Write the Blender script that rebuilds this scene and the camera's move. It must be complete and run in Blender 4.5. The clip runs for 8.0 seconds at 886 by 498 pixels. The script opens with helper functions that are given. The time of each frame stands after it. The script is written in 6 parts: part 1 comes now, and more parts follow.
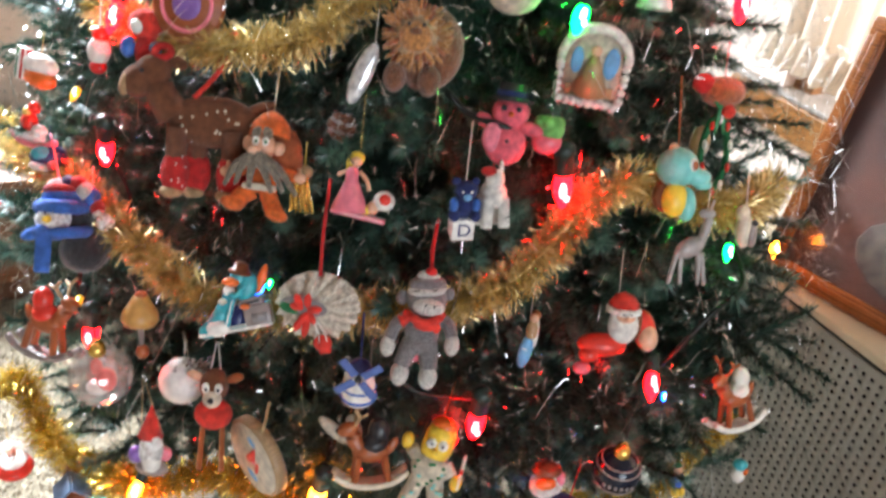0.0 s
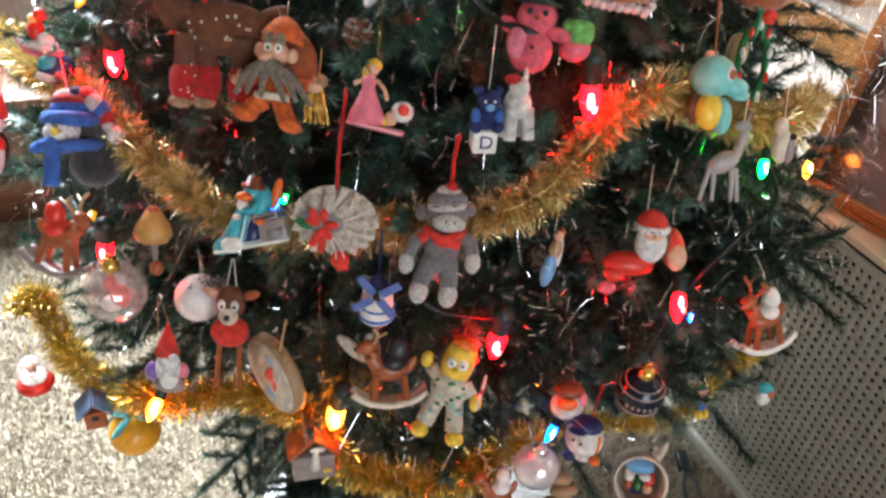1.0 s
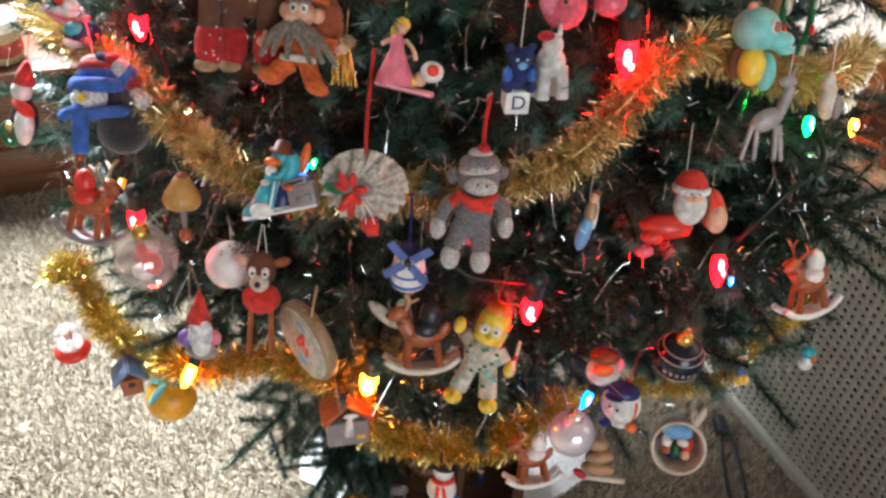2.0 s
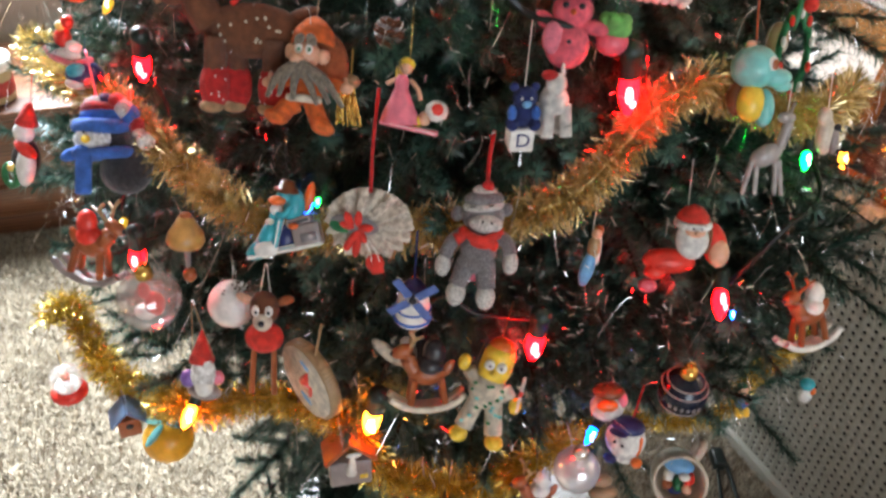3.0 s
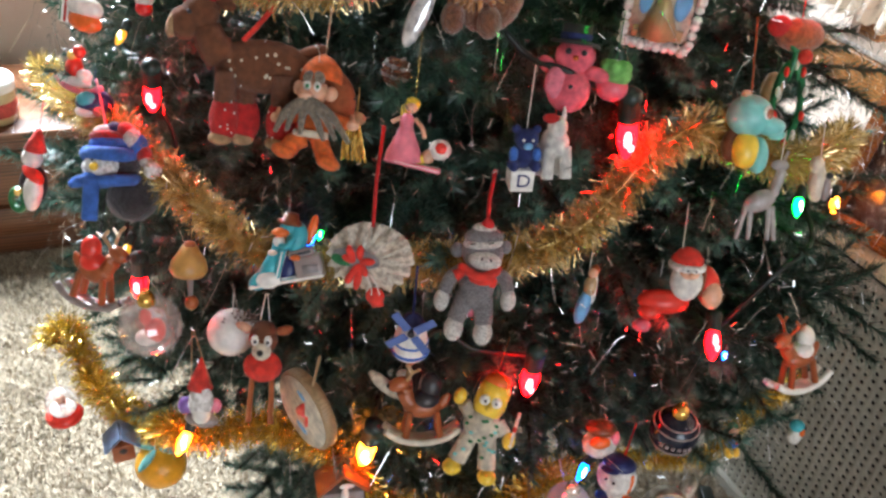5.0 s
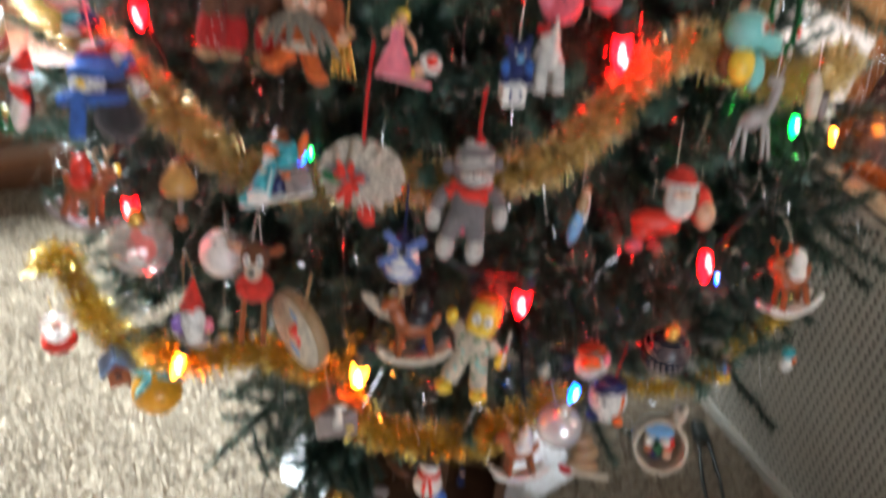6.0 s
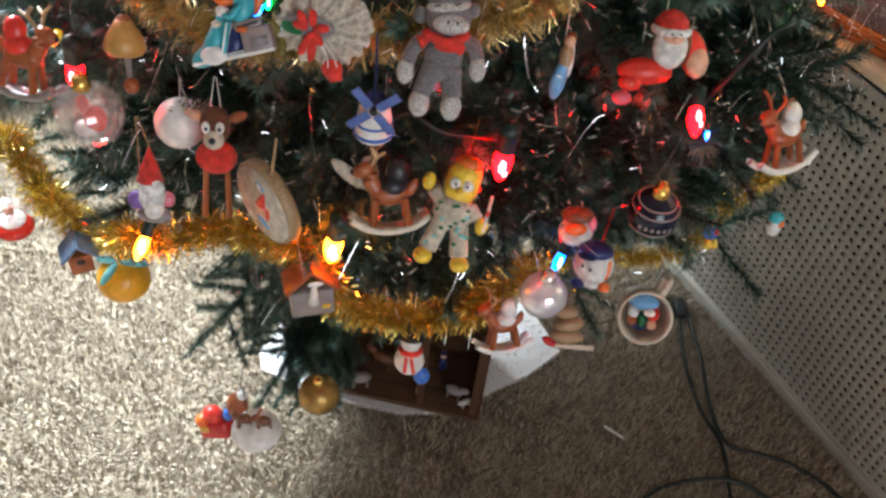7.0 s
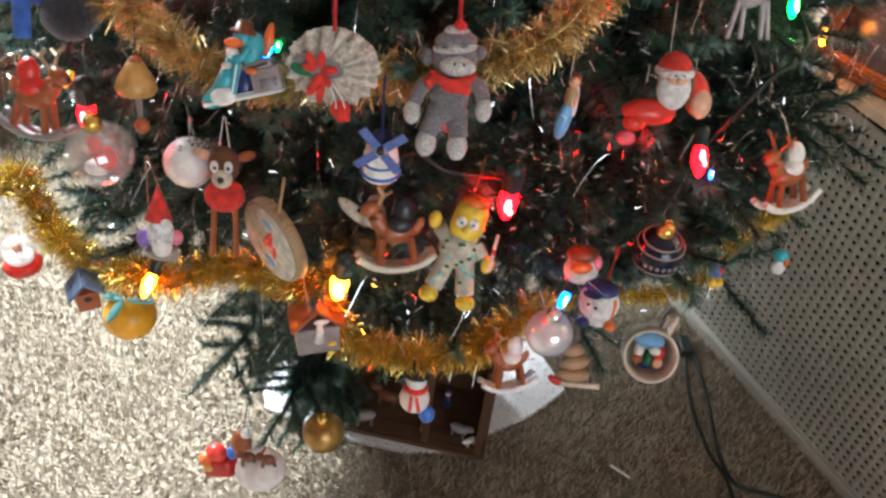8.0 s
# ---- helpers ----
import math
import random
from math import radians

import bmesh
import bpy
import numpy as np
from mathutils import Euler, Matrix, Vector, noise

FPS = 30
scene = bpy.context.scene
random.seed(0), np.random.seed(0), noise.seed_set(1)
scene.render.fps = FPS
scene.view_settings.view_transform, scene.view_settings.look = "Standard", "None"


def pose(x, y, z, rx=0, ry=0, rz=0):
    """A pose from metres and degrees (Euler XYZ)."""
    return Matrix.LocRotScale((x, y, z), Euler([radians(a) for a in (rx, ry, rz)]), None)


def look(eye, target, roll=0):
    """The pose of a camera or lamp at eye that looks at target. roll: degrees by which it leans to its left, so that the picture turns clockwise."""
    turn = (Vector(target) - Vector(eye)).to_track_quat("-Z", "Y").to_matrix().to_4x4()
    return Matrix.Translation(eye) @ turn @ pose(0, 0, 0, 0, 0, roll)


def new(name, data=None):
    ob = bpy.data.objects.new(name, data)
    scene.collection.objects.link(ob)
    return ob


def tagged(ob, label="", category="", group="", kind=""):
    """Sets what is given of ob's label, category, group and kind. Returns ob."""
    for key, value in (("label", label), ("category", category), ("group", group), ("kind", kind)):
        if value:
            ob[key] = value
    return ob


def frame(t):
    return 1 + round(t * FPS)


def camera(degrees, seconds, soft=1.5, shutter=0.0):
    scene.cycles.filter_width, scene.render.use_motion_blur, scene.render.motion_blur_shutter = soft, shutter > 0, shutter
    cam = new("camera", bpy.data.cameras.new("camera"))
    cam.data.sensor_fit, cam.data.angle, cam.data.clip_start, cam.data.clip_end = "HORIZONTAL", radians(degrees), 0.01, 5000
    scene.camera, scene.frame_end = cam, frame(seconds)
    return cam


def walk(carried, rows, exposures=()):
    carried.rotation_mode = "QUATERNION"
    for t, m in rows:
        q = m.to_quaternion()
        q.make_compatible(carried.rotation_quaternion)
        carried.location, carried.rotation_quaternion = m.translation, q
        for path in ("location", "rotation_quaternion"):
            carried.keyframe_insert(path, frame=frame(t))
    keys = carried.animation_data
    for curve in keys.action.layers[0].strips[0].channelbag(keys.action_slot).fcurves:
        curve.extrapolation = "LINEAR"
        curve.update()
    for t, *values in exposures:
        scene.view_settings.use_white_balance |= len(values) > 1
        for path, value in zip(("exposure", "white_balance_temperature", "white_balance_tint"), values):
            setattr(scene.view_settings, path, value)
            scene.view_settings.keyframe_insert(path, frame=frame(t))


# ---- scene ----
cam = camera(55.0, 8.0, soft=2.6, shutter=0.5)
PATH = [
    (0, (0.0079, -0.0232, 1.6135), (-0.0142, 0.8148, 1.0683), 7.06),
    (0.5, (0.0086, -0.0100, 1.5982), (-0.0282, 0.7937, 1.0044), 6.75),
    (1, (0.0096, -0.0033, 1.5885), (-0.0255, 0.7816, 0.9698), 6.70),
    (1.5, (0.0148, 0.0023, 1.5744), (-0.0538, 0.7643, 0.9304), 4.97),
    (1.7, (0.0142, 0.0105, 1.5760), (-0.0574, 0.7633, 0.9217), 4.56),
    (3, (-0.0060, 0.0083, 1.5802), (-0.0649, 0.7891, 0.9582), 4.47),
    (3.5, (-0.0118, 0.0060, 1.5845), (-0.0667, 0.8153, 0.9996), 4.83),
    (4, (-0.0155, 0.0068, 1.5850), (-0.0647, 0.7954, 0.9720), 5.90),
    (4.5, (-0.0175, 0.0066, 1.5874), (-0.0741, 0.8027, 0.9850), 6.17),
    (4.7, (-0.0169, 0.0058, 1.5908), (-0.0722, 0.8083, 0.9967), 6.28),
    (5.8, (-0.0002, -0.0217, 1.5952), (-0.0538, 0.7760, 0.9945), 6.21),
    (6, (-0.0010, -0.0145, 1.5678), (-0.0462, 0.7524, 0.9276), 6.65),
    (6.1, (0.0002, -0.0085, 1.5429), (-0.0246, 0.7289, 0.8679), 6.95),
    (6.2, (0.0009, -0.0045, 1.5267), (-0.0112, 0.7125, 0.8298), 7.15),
    (6.3, (0.0012, -0.0030, 1.5205), (-0.0063, 0.7059, 0.8152), 7.23),
    (6.4, (0.0015, -0.0014, 1.5136), (-0.0010, 0.6985, 0.7994), 7.31),
    (6.5, (0.0016, -0.0007, 1.5108), (0.0012, 0.6954, 0.7929), 7.35),
    (7, (0.0009, 0.0008, 1.5089), (0.0006, 0.6903, 0.7846), 7.16),
    (7.5, (0.0021, 0.0006, 1.5113), (-0.0046, 0.7097, 0.8062), 6.87),
    (8, (-0.0013, -0.0006, 1.5127), (-0.0115, 0.7185, 0.8179), 6.69),
]
walk(cam, [(t, look(eye, target, roll)) for t, eye, target, roll in PATH], [(0.0, 0.28), (1.0, 0.12), (4.7, 0.04), (5.9, 0.0), (6.5, -0.10), (8.0, 0.06)])

# ---- daylight and exposure ----
world = bpy.data.worlds.new("daylight")
scene.world = world
world.use_nodes = True
wn = world.node_tree.nodes
sky = wn.new("ShaderNodeTexSky")
sky.sky_type, sky.sun_disc = "NISHITA", False
sky.sun_elevation, sky.sun_rotation = radians(28), radians(-70)
world.node_tree.links.new(sky.outputs["Color"], wn["Background"].inputs["Color"])
wn["Background"].inputs["Strength"].default_value = 0.12

# the room's own axes: along the panelled wall (B, away from the camera) and into it (N)
B = Vector((-0.5284, 0.8490, 0.0))
N = Vector((0.8490, 0.5284, 0.0))
WALL_D = 1.26
ROOM_TURN = 31.9


def room(b, n, z=0.0):
    """A place from metres along the panelled wall and towards it (0: the panel's face)."""
    return B * b + N * (WALL_D + n) + Vector((0, 0, z))


def area_light(name, eye, target, sx, sy, watts, colour, spread=180):
    d = bpy.data.lights.new(name, "AREA")
    d.shape, d.size, d.size_y, d.energy, d.color = "RECTANGLE", sx, sy, watts, colour
    d.spread = radians(spread)
    ob = new(name, d)
    ob.matrix_world = look(eye, target)
    return ob


area_light("window_light_left", room(2.78, -1.35, 1.95), room(0.9, -1.15, 0.1), 1.05, 0.7, 165.0, (0.79, 0.90, 1.0), 90)
area_light("window_light_side", room(0.40, 0.75, 1.75), room(0.42, -1.0, 0.9), 1.4, 1.0, 32.0, (1.0, 0.96, 0.93))
# added fill lamp behind the camera; no source is known there
area_light("room_fill_light", room(-1.99, -1.2, 1.6), room(0.6, -0.8, 1.15), 1.5, 1.1, 9.5, (0.84, 0.91, 1.0), 100)


# ---- materials ----
def material(name, colour, rough=0.6, metal=0.0, vary=0.0, scale=30.0, bump=0.0, bump_scale=200.0, second=None, island=False, emit=None, power=0.0, spec=0.5, sheen=0.0, trans=0.0, alpha=1.0):
    m = bpy.data.materials.new(name)
    m.use_nodes = True
    nt = m.node_tree
    n, l = nt.nodes, nt.links
    p = n["Principled BSDF"]
    c = (*colour, 1.0)
    p.inputs["Base Color"].default_value = c
    p.inputs["Roughness"].default_value = rough
    p.inputs["Metallic"].default_value = metal
    p.inputs["Specular IOR Level"].default_value = spec
    p.inputs["Sheen Weight"].default_value = sheen
    p.inputs["Transmission Weight"].default_value = trans
    p.inputs["Alpha"].default_value = alpha
    if vary > 0 or second is not None:
        tc = n.new("ShaderNodeTexCoord")
        no = n.new("ShaderNodeTexNoise")
        no.inputs["Scale"].default_value = scale
        no.inputs["Detail"].default_value = 5.0
        l.new(tc.outputs["Object"], no.inputs["Vector"])
        ramp = n.new("ShaderNodeValToRGB")
        lo = second if second is not None else tuple(v * (1 - vary) for v in colour)
        hi = colour if second is not None else tuple(min(1.0, v * (1 + vary)) for v in colour)
        ramp.color_ramp.elements[0].position, ramp.color_ramp.elements[1].position = 0.36, 0.64
        ramp.color_ramp.elements[0].color, ramp.color_ramp.elements[1].color = (*lo, 1), (*hi, 1)
        if island:
            g = n.new("ShaderNodeNewGeometry")
            mix = n.new("ShaderNodeMath")
            mix.operation = "MULTIPLY_ADD"
            mix.inputs[1].default_value, mix.inputs[2].default_value = 0.45, 0.0
            l.new(g.outputs["Random Per Island"], mix.inputs[0])
            add = n.new("ShaderNodeMath")
            add.operation = "MULTIPLY_ADD"
            add.inputs[1].default_value = 0.6
            l.new(no.outputs["Fac"], add.inputs[0])
            l.new(mix.outputs[0], add.inputs[2])
            l.new(add.outputs[0], ramp.inputs["Fac"])
        else:
            l.new(no.outputs["Fac"], ramp.inputs["Fac"])
        l.new(ramp.outputs["Color"], p.inputs["Base Color"])
    if bump > 0:
        tc2 = n.new("ShaderNodeTexCoord")
        nb = n.new("ShaderNodeTexNoise")
        nb.inputs["Scale"].default_value = bump_scale
        nb.inputs["Detail"].default_value = 4.0
        bp = n.new("ShaderNodeBump")
        bp.inputs["Strength"].default_value = min(1.0, bump)
        bp.inputs["Distance"].default_value = 0.002
        l.new(tc2.outputs["Object"], nb.inputs["Vector"])
        l.new(nb.outputs["Fac"], bp.inputs["Height"])
        l.new(bp.outputs["Normal"], p.inputs["Normal"])
    if emit is not None:
        p.inputs["Emission Color"].default_value = (*emit, 1)
        p.inputs["Emission Strength"].default_value = power
    return m


def wood(name, dark, light, scale=6.0, rough=0.35):
    m = bpy.data.materials.new(name)
    m.use_nodes = True
    n, l = m.node_tree.nodes, m.node_tree.links
    p = n["Principled BSDF"]
    tc, mp = n.new("ShaderNodeTexCoord"), n.new("ShaderNodeMapping")
    mp.inputs["Scale"].default_value = (scale * 0.25, scale * 3.0, scale * 3.0)
    no, wv = n.new("ShaderNodeTexNoise"), n.new("ShaderNodeTexWave")
    no.inputs["Scale"].default_value, no.inputs["Detail"].default_value = 3.0, 8.0
    wv.inputs["Scale"].default_value, wv.inputs["Distortion"].default_value, wv.inputs["Detail"].default_value = 2.0, 7.0, 4.0
    wv.bands_direction = "Z"
    mx = n.new("ShaderNodeMath")
    mx.operation = "MULTIPLY_ADD"
    mx.inputs[1].default_value = 0.5
    ramp = n.new("ShaderNodeValToRGB")
    ramp.color_ramp.elements[0].position, ramp.color_ramp.elements[1].position = 0.3, 0.95
    ramp.color_ramp.elements[0].color, ramp.color_ramp.elements[1].color = (*dark, 1), (*light, 1)
    l.new(tc.outputs["Object"], mp.inputs["Vector"])
    l.new(mp.outputs["Vector"], no.inputs["Vector"])
    l.new(mp.outputs["Vector"], wv.inputs["Vector"])
    l.new(wv.outputs["Fac"], mx.inputs[0])
    l.new(no.outputs["Fac"], mx.inputs[2])
    l.new(mx.outputs[0], ramp.inputs["Fac"])
    l.new(ramp.outputs["Color"], p.inputs["Base Color"])
    p.inputs["Roughness"].default_value = rough
    bp = n.new("ShaderNodeBump")
    bp.inputs["Strength"].default_value, bp.inputs["Distance"].default_value = 0.25, 0.001
    l.new(no.outputs["Fac"], bp.inputs["Height"])
    l.new(bp.outputs["Normal"], p.inputs["Normal"])
    return m


NEEDLE = material("pine_needles", (0.060, 0.135, 0.098), 0.36, vary=0.0, second=(0.014, 0.046, 0.033), scale=9.0, island=True)
BARK = material("branch_wire", (0.05, 0.045, 0.03), 0.8, vary=0.3)
TRUNK = material("trunk_pole", (0.06, 0.05, 0.035), 0.7, vary=0.3)
GOLD = material("gold_tinsel", (0.95, 0.81, 0.45), 0.24, 0.8, second=(0.58, 0.44, 0.18), scale=40.0, island=True)
GOLD2 = material("yellow_gold_tinsel", (0.90, 0.71, 0.20), 0.22, 0.8, second=(0.54, 0.38, 0.07), scale=40.0, island=True)
SILVER = material("silver_tinsel", (0.94, 0.96, 0.98), 0.24, 1.0)
CARPET = material("shag_carpet", (0.28, 0.225, 0.155), 0.95, second=(0.17, 0.13, 0.085), scale=26.0, bump=1.0, bump_scale=260.0, sheen=0.2)
TUFT = material("carpet_pile", (0.41, 0.34, 0.245), 0.95, second=(0.19, 0.140, 0.088), scale=17.0, island=True, sheen=0.2)
WALLPAINT = material("wall_paint", (0.70, 0.58, 0.50), 0.8, vary=0.06, scale=4.0, bump=0.2, bump_scale=120.0)
CREAM = material("cream_enamel", (0.66, 0.55, 0.37), 0.38, vary=0.07, scale=6.0, bump=0.1, bump_scale=40)
PANEL = material("grey_green_enamel", (0.36, 0.345, 0.29), 0.45, vary=0.08, scale=5.0, bump=0.15, bump_scale=90.0)
# near-black: painted shade behind the holes, and the dark shelf joint
HOLE = material("hole_shade_and_joint", (0.005, 0.005, 0.005), 0.9, vary=0.3)
OAK = wood("oak_sill", (0.085, 0.030, 0.008), (0.36, 0.155, 0.045), 7.0)
FRAMEWOOD = wood("frame_wood", (0.10, 0.028, 0.010), (0.36, 0.12, 0.035), 9.0, 0.22)
DRESSERWOOD = wood("dresser_wood", (0.05, 0.018, 0.008), (0.17, 0.065, 0.028), 5.0, 0.35)
BARNWOOD = wood("stable_wood", (0.035, 0.016, 0.008), (0.12, 0.055, 0.025), 14.0, 0.7)
CEIL = material("ceiling_paint", (0.78, 0.76, 0.72), 0.85, vary=0.04, scale=3.0)
CURTAIN = material("sheer_curtain", (0.86, 0.80, 0.72), 0.8, vary=0.05, scale=20.0, bump=0.2, bump_scale=500.0)
GLASS = material("window_glass", (1, 1, 1), 0.0, trans=1.0)
CORD = material("dark_green_cord", (0.010, 0.016, 0.013), 0.45, vary=0.2)
SOCKET = material("green_socket", (0.012, 0.030, 0.024), 0.4, vary=0.2)


# ---- mesh helpers ----
def link(name, bm, mats, parent=None, label="", smooth=True):
    me = bpy.data.meshes.new(name)
    bm.to_mesh(me)
    bm.free()
    for m in (mats if isinstance(mats, (list, tuple)) else [mats]):
        me.materials.append(m)
    if smooth:
        me.polygons.foreach_set("use_smooth", [True] * len(me.polygons))
    ob = new(name, me)
    if parent is not None:
        ob.parent = parent
    if label:
        ob["label"] = label
    return ob


def part(name, bm, mat, parent, label="", smooth=True):
    return link(name, bm, mat, parent, label, smooth)


def raw(name, verts, faces, mats, parent=None, smooth=False):
    """A mesh object from arrays of equal-sided faces."""
    me = bpy.data.meshes.new(name)
    verts, faces = np.asarray(verts, np.float32), np.asarray(faces, np.int32)
    k = faces.shape[1]
    me.vertices.add(len(verts))
    me.vertices.foreach_set("co", verts.ravel())
    me.loops.add(faces.size)
    me.loops.foreach_set("vertex_index", faces.ravel())
    me.polygons.add(len(faces))
    me.polygons.foreach_set("loop_start", np.arange(0, faces.size, k, dtype=np.int32))
    me.update(calc_edges=True)
    for m in (mats if isinstance(mats, (list, tuple)) else [mats]):
        me.materials.append(m)
    if smooth:
        me.polygons.foreach_set("use_smooth", [True] * len(me.polygons))
    ob = new(name, me)
    if parent is not None:
        ob.parent = parent
    return ob


def done(bm, made, mat):
    for f in {f for v in made for f in v.link_faces}:
        f.material_index = mat
    return made


def ball(bm, x, y, z, rx, ry=None, rz=None, mat=0, turn=(0, 0, 0), seg=16, rings=10):
    ry, rz = rx if ry is None else ry, rx if rz is None else rz
    m = pose(x, y, z, *turn) @ Matrix.Diagonal((rx, ry, rz, 1))
    return done(bm, bmesh.ops.create_uvsphere(bm, u_segments=seg, v_segments=rings, radius=1.0, matrix=m)["verts"], mat)


def cone(bm, a, b, r1, r2, mat=0, seg=14, caps=True):
    a, b = Vector(a), Vector(b)
    d = b - a
    m = Matrix.Translation((a + b) / 2) @ d.to_track_quat("Z", "Y").to_matrix().to_4x4()
    return done(bm, bmesh.ops.create_cone(bm, cap_ends=caps, segments=seg, radius1=max(r1, 1e-5), radius2=max(r2, 1e-5), depth=d.length, matrix=m)["verts"], mat)


def block(bm, x, y, z, sx, sy, sz, mat=0, turn=(0, 0, 0), bevel=0.0):
    made = bmesh.ops.create_cube(bm, size=1.0, matrix=pose(x, y, z, *turn) @ Matrix.Diagonal((sx, sy, sz, 1)))["verts"]
    done(bm, made, mat)
    if bevel > 0:
        edges = list({e for v in made for e in v.link_edges})
        bmesh.ops.bevel(bm, geom=edges, offset=bevel, segments=2, affect="EDGES", profile=0.5)
    return made


def torus(bm, x, y, z, R, r, mat=0, turn=(0, 0, 0), seg=28, ring=10, ripple=0.0, waves=9):
    m = pose(x, y, z, *turn)
    vs = []
    for i in range(seg):
        a = 2 * math.pi * i / seg
        rr = r * (1 + ripple * math.sin(waves * a))
        for j in range(ring):
            b = 2 * math.pi * j / ring
            q = (R + rr * math.cos(b))
            vs.append(bm.verts.new(m @ Vector((q * math.cos(a), q * math.sin(a), rr * math.sin(b)))))
    for i in range(seg):
        for j in range(ring):
            f = bm.faces.new((vs[i * ring + j], vs[((i + 1) % seg) * ring + j], vs[((i + 1) % seg) * ring + (j + 1) % ring], vs[i * ring + (j + 1) % ring]))
            f.material_index = mat


def smooth_path(points, per=8):
    """A Catmull-Rom line through the points."""
    p = [Vector(q) for q in points]
    p = [p[0] * 2 - p[1]] + p + [p[-1] * 2 - p[-2]]
    out = []
    for i in range(1, len(p) - 2):
        for k in range(per):
            t = k / per
            out.append(0.5 * (2 * p[i] + (p[i + 1] - p[i - 1]) * t + (2 * p[i - 1] - 5 * p[i] + 4 * p[i + 1] - p[i + 2]) * t * t + (3 * p[i] - p[i - 1] - 3 * p[i + 1] + p[i + 2]) * t ** 3))
    return out + [p[-2]]


def tube(bm, points, r, mat=0, seg=8, taper=None):
    """A round tube through points; taper: the radius at the end."""
    rings = []
    n = len(points)
    for i, q in enumerate(points):
        q = Vector(q)
        d = Vector(points[min(i + 1, n - 1)]) - Vector(points[max(i - 1, 0)])
        rot = d.to_track_quat("Z", "Y").to_matrix()
        rad = r if taper is None else r + (taper - r) * i / (n - 1)
        rings.append([bm.verts.new(q + rot @ Vector((rad * math.cos(2 * math.pi * k / seg), rad * math.sin(2 * math.pi * k / seg), 0))) for k in range(seg)])
    for a, b in zip(rings, rings[1:]):
        for k in range(seg):
            f = bm.faces.new((a[k], a[(k + 1) % seg], b[(k + 1) % seg], b[k]))
            f.material_index = mat
    for ring in (rings[0], rings[-1]):
        f = bm.faces.new(ring)
        f.material_index = mat


def lathe(bm, profile, x=0, y=0, z=0, mat=0, seg=24, turn=(0, 0, 0)):
    """Turns (radius, height) pairs round the upright axis."""
    m = pose(x, y, z, *turn)
    rings = [[bm.verts.new(m @ Vector((max(r, 1e-4) * math.cos(2 * math.pi * k / seg), max(r, 1e-4) * math.sin(2 * math.pi * k / seg), h))) for k in range(seg)] for r, h in profile]
    for a, b in zip(rings, rings[1:]):
        for k in range(seg):
            f = bm.faces.new((a[k], a[(k + 1) % seg], b[(k + 1) % seg], b[k]))
            f.material_index = mat


def slab(name, mat, centre, size, turn=0.0, parent=None, bevel=0.0, smooth=False):
    bm = bmesh.new()
    block(bm, 0, 0, 0, *size, bevel=bevel)
    ob = link(name, bm, mat, parent, smooth=smooth)
    ob.matrix_local = pose(*centre, 0, 0, turn)
    return ob


# ---- the room ----
# local x runs along N, local y along B
def room_slab(name, mat, b0, b1, n0, n1, z0, z1, bevel=0.0):
    c = room((b0 + b1) / 2, (n0 + n1) / 2, (z0 + z1) / 2)
    return slab(name, mat, c, (n1 - n0, b1 - b0, z1 - z0), ROOM_TURN, bevel=bevel)


def structure(ob, label, category):
    return tagged(ob, label, category, kind="structure")


B0, B1, N0, N1, TOP = -2.0, 2.80, -3.4, 0.17, 2.45
floor = structure(room_slab("floor", CARPET, B0, B1, N0, N1 + 0.15, -0.1, 0.0), "beige mottled shag carpet floor", "floor")
structure(room_slab("ceiling", CEIL, B0 - 0.15, B1 + 0.15, N0 - 0.15, N1 + 0.15, TOP, TOP + 0.1), "plain off-white ceiling", "ceiling")

# side wall with the window over the panel: opening b 0.05 .. 1.05, z 1.0 .. 2.0
WB0, WB1, WZ0, WZ1 = -0.35, 1.12, 1.0, 2.05
east = tagged(new("wall_east"), "pinkish off-white painted wall with a curtained window", "wall", kind="structure")
for b0, b1, z0, z1 in ((B0, B1, 0, WZ0), (B0, B1, WZ1, TOP), (B0, WB0, WZ0, WZ1), (WB1, B1, WZ0, WZ1)):
    room_slab("wall_panel", WALLPAINT, b0, b1, N1, N1 + 0.13, z0, z1).parent = east
north = tagged(new("wall_north"), "pinkish off-white painted wall with a bright window", "wall", kind="structure")
VN0, VN1 = -1.95, -0.75
for n0, n1, z0, z1 in ((N0, N1 + 0.13, 0, 1.15), (N0, N1 + 0.13, 2.35, TOP), (N0, VN0, 1.15, 2.35), (VN1, N1 + 0.13, 1.15, 2.35)):
    room_slab("wall_panel", WALLPAINT, B1, B1 + 0.13, n0, n1, z0, z1).parent = north
structure(room_slab("wall_west", WALLPAINT, B0 - 0.13, B1 + 0.13, N0 - 0.13, N0, 0, TOP), "plain painted wall", "wall")
# unseen wall with a made-up opening for the fill lamp
south = tagged(new("wall_south"), "plain painted wall with an opening added for fill light", "wall", kind="structure")
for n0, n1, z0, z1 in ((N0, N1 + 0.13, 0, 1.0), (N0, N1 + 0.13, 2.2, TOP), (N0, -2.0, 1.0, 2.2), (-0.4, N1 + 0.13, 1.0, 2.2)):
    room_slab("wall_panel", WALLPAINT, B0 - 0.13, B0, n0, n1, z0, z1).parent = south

# ---- heater cover under the window: a perforated sheet with a cream shelf ----
PITCH, HOLE_R = 0.019, 0.0043


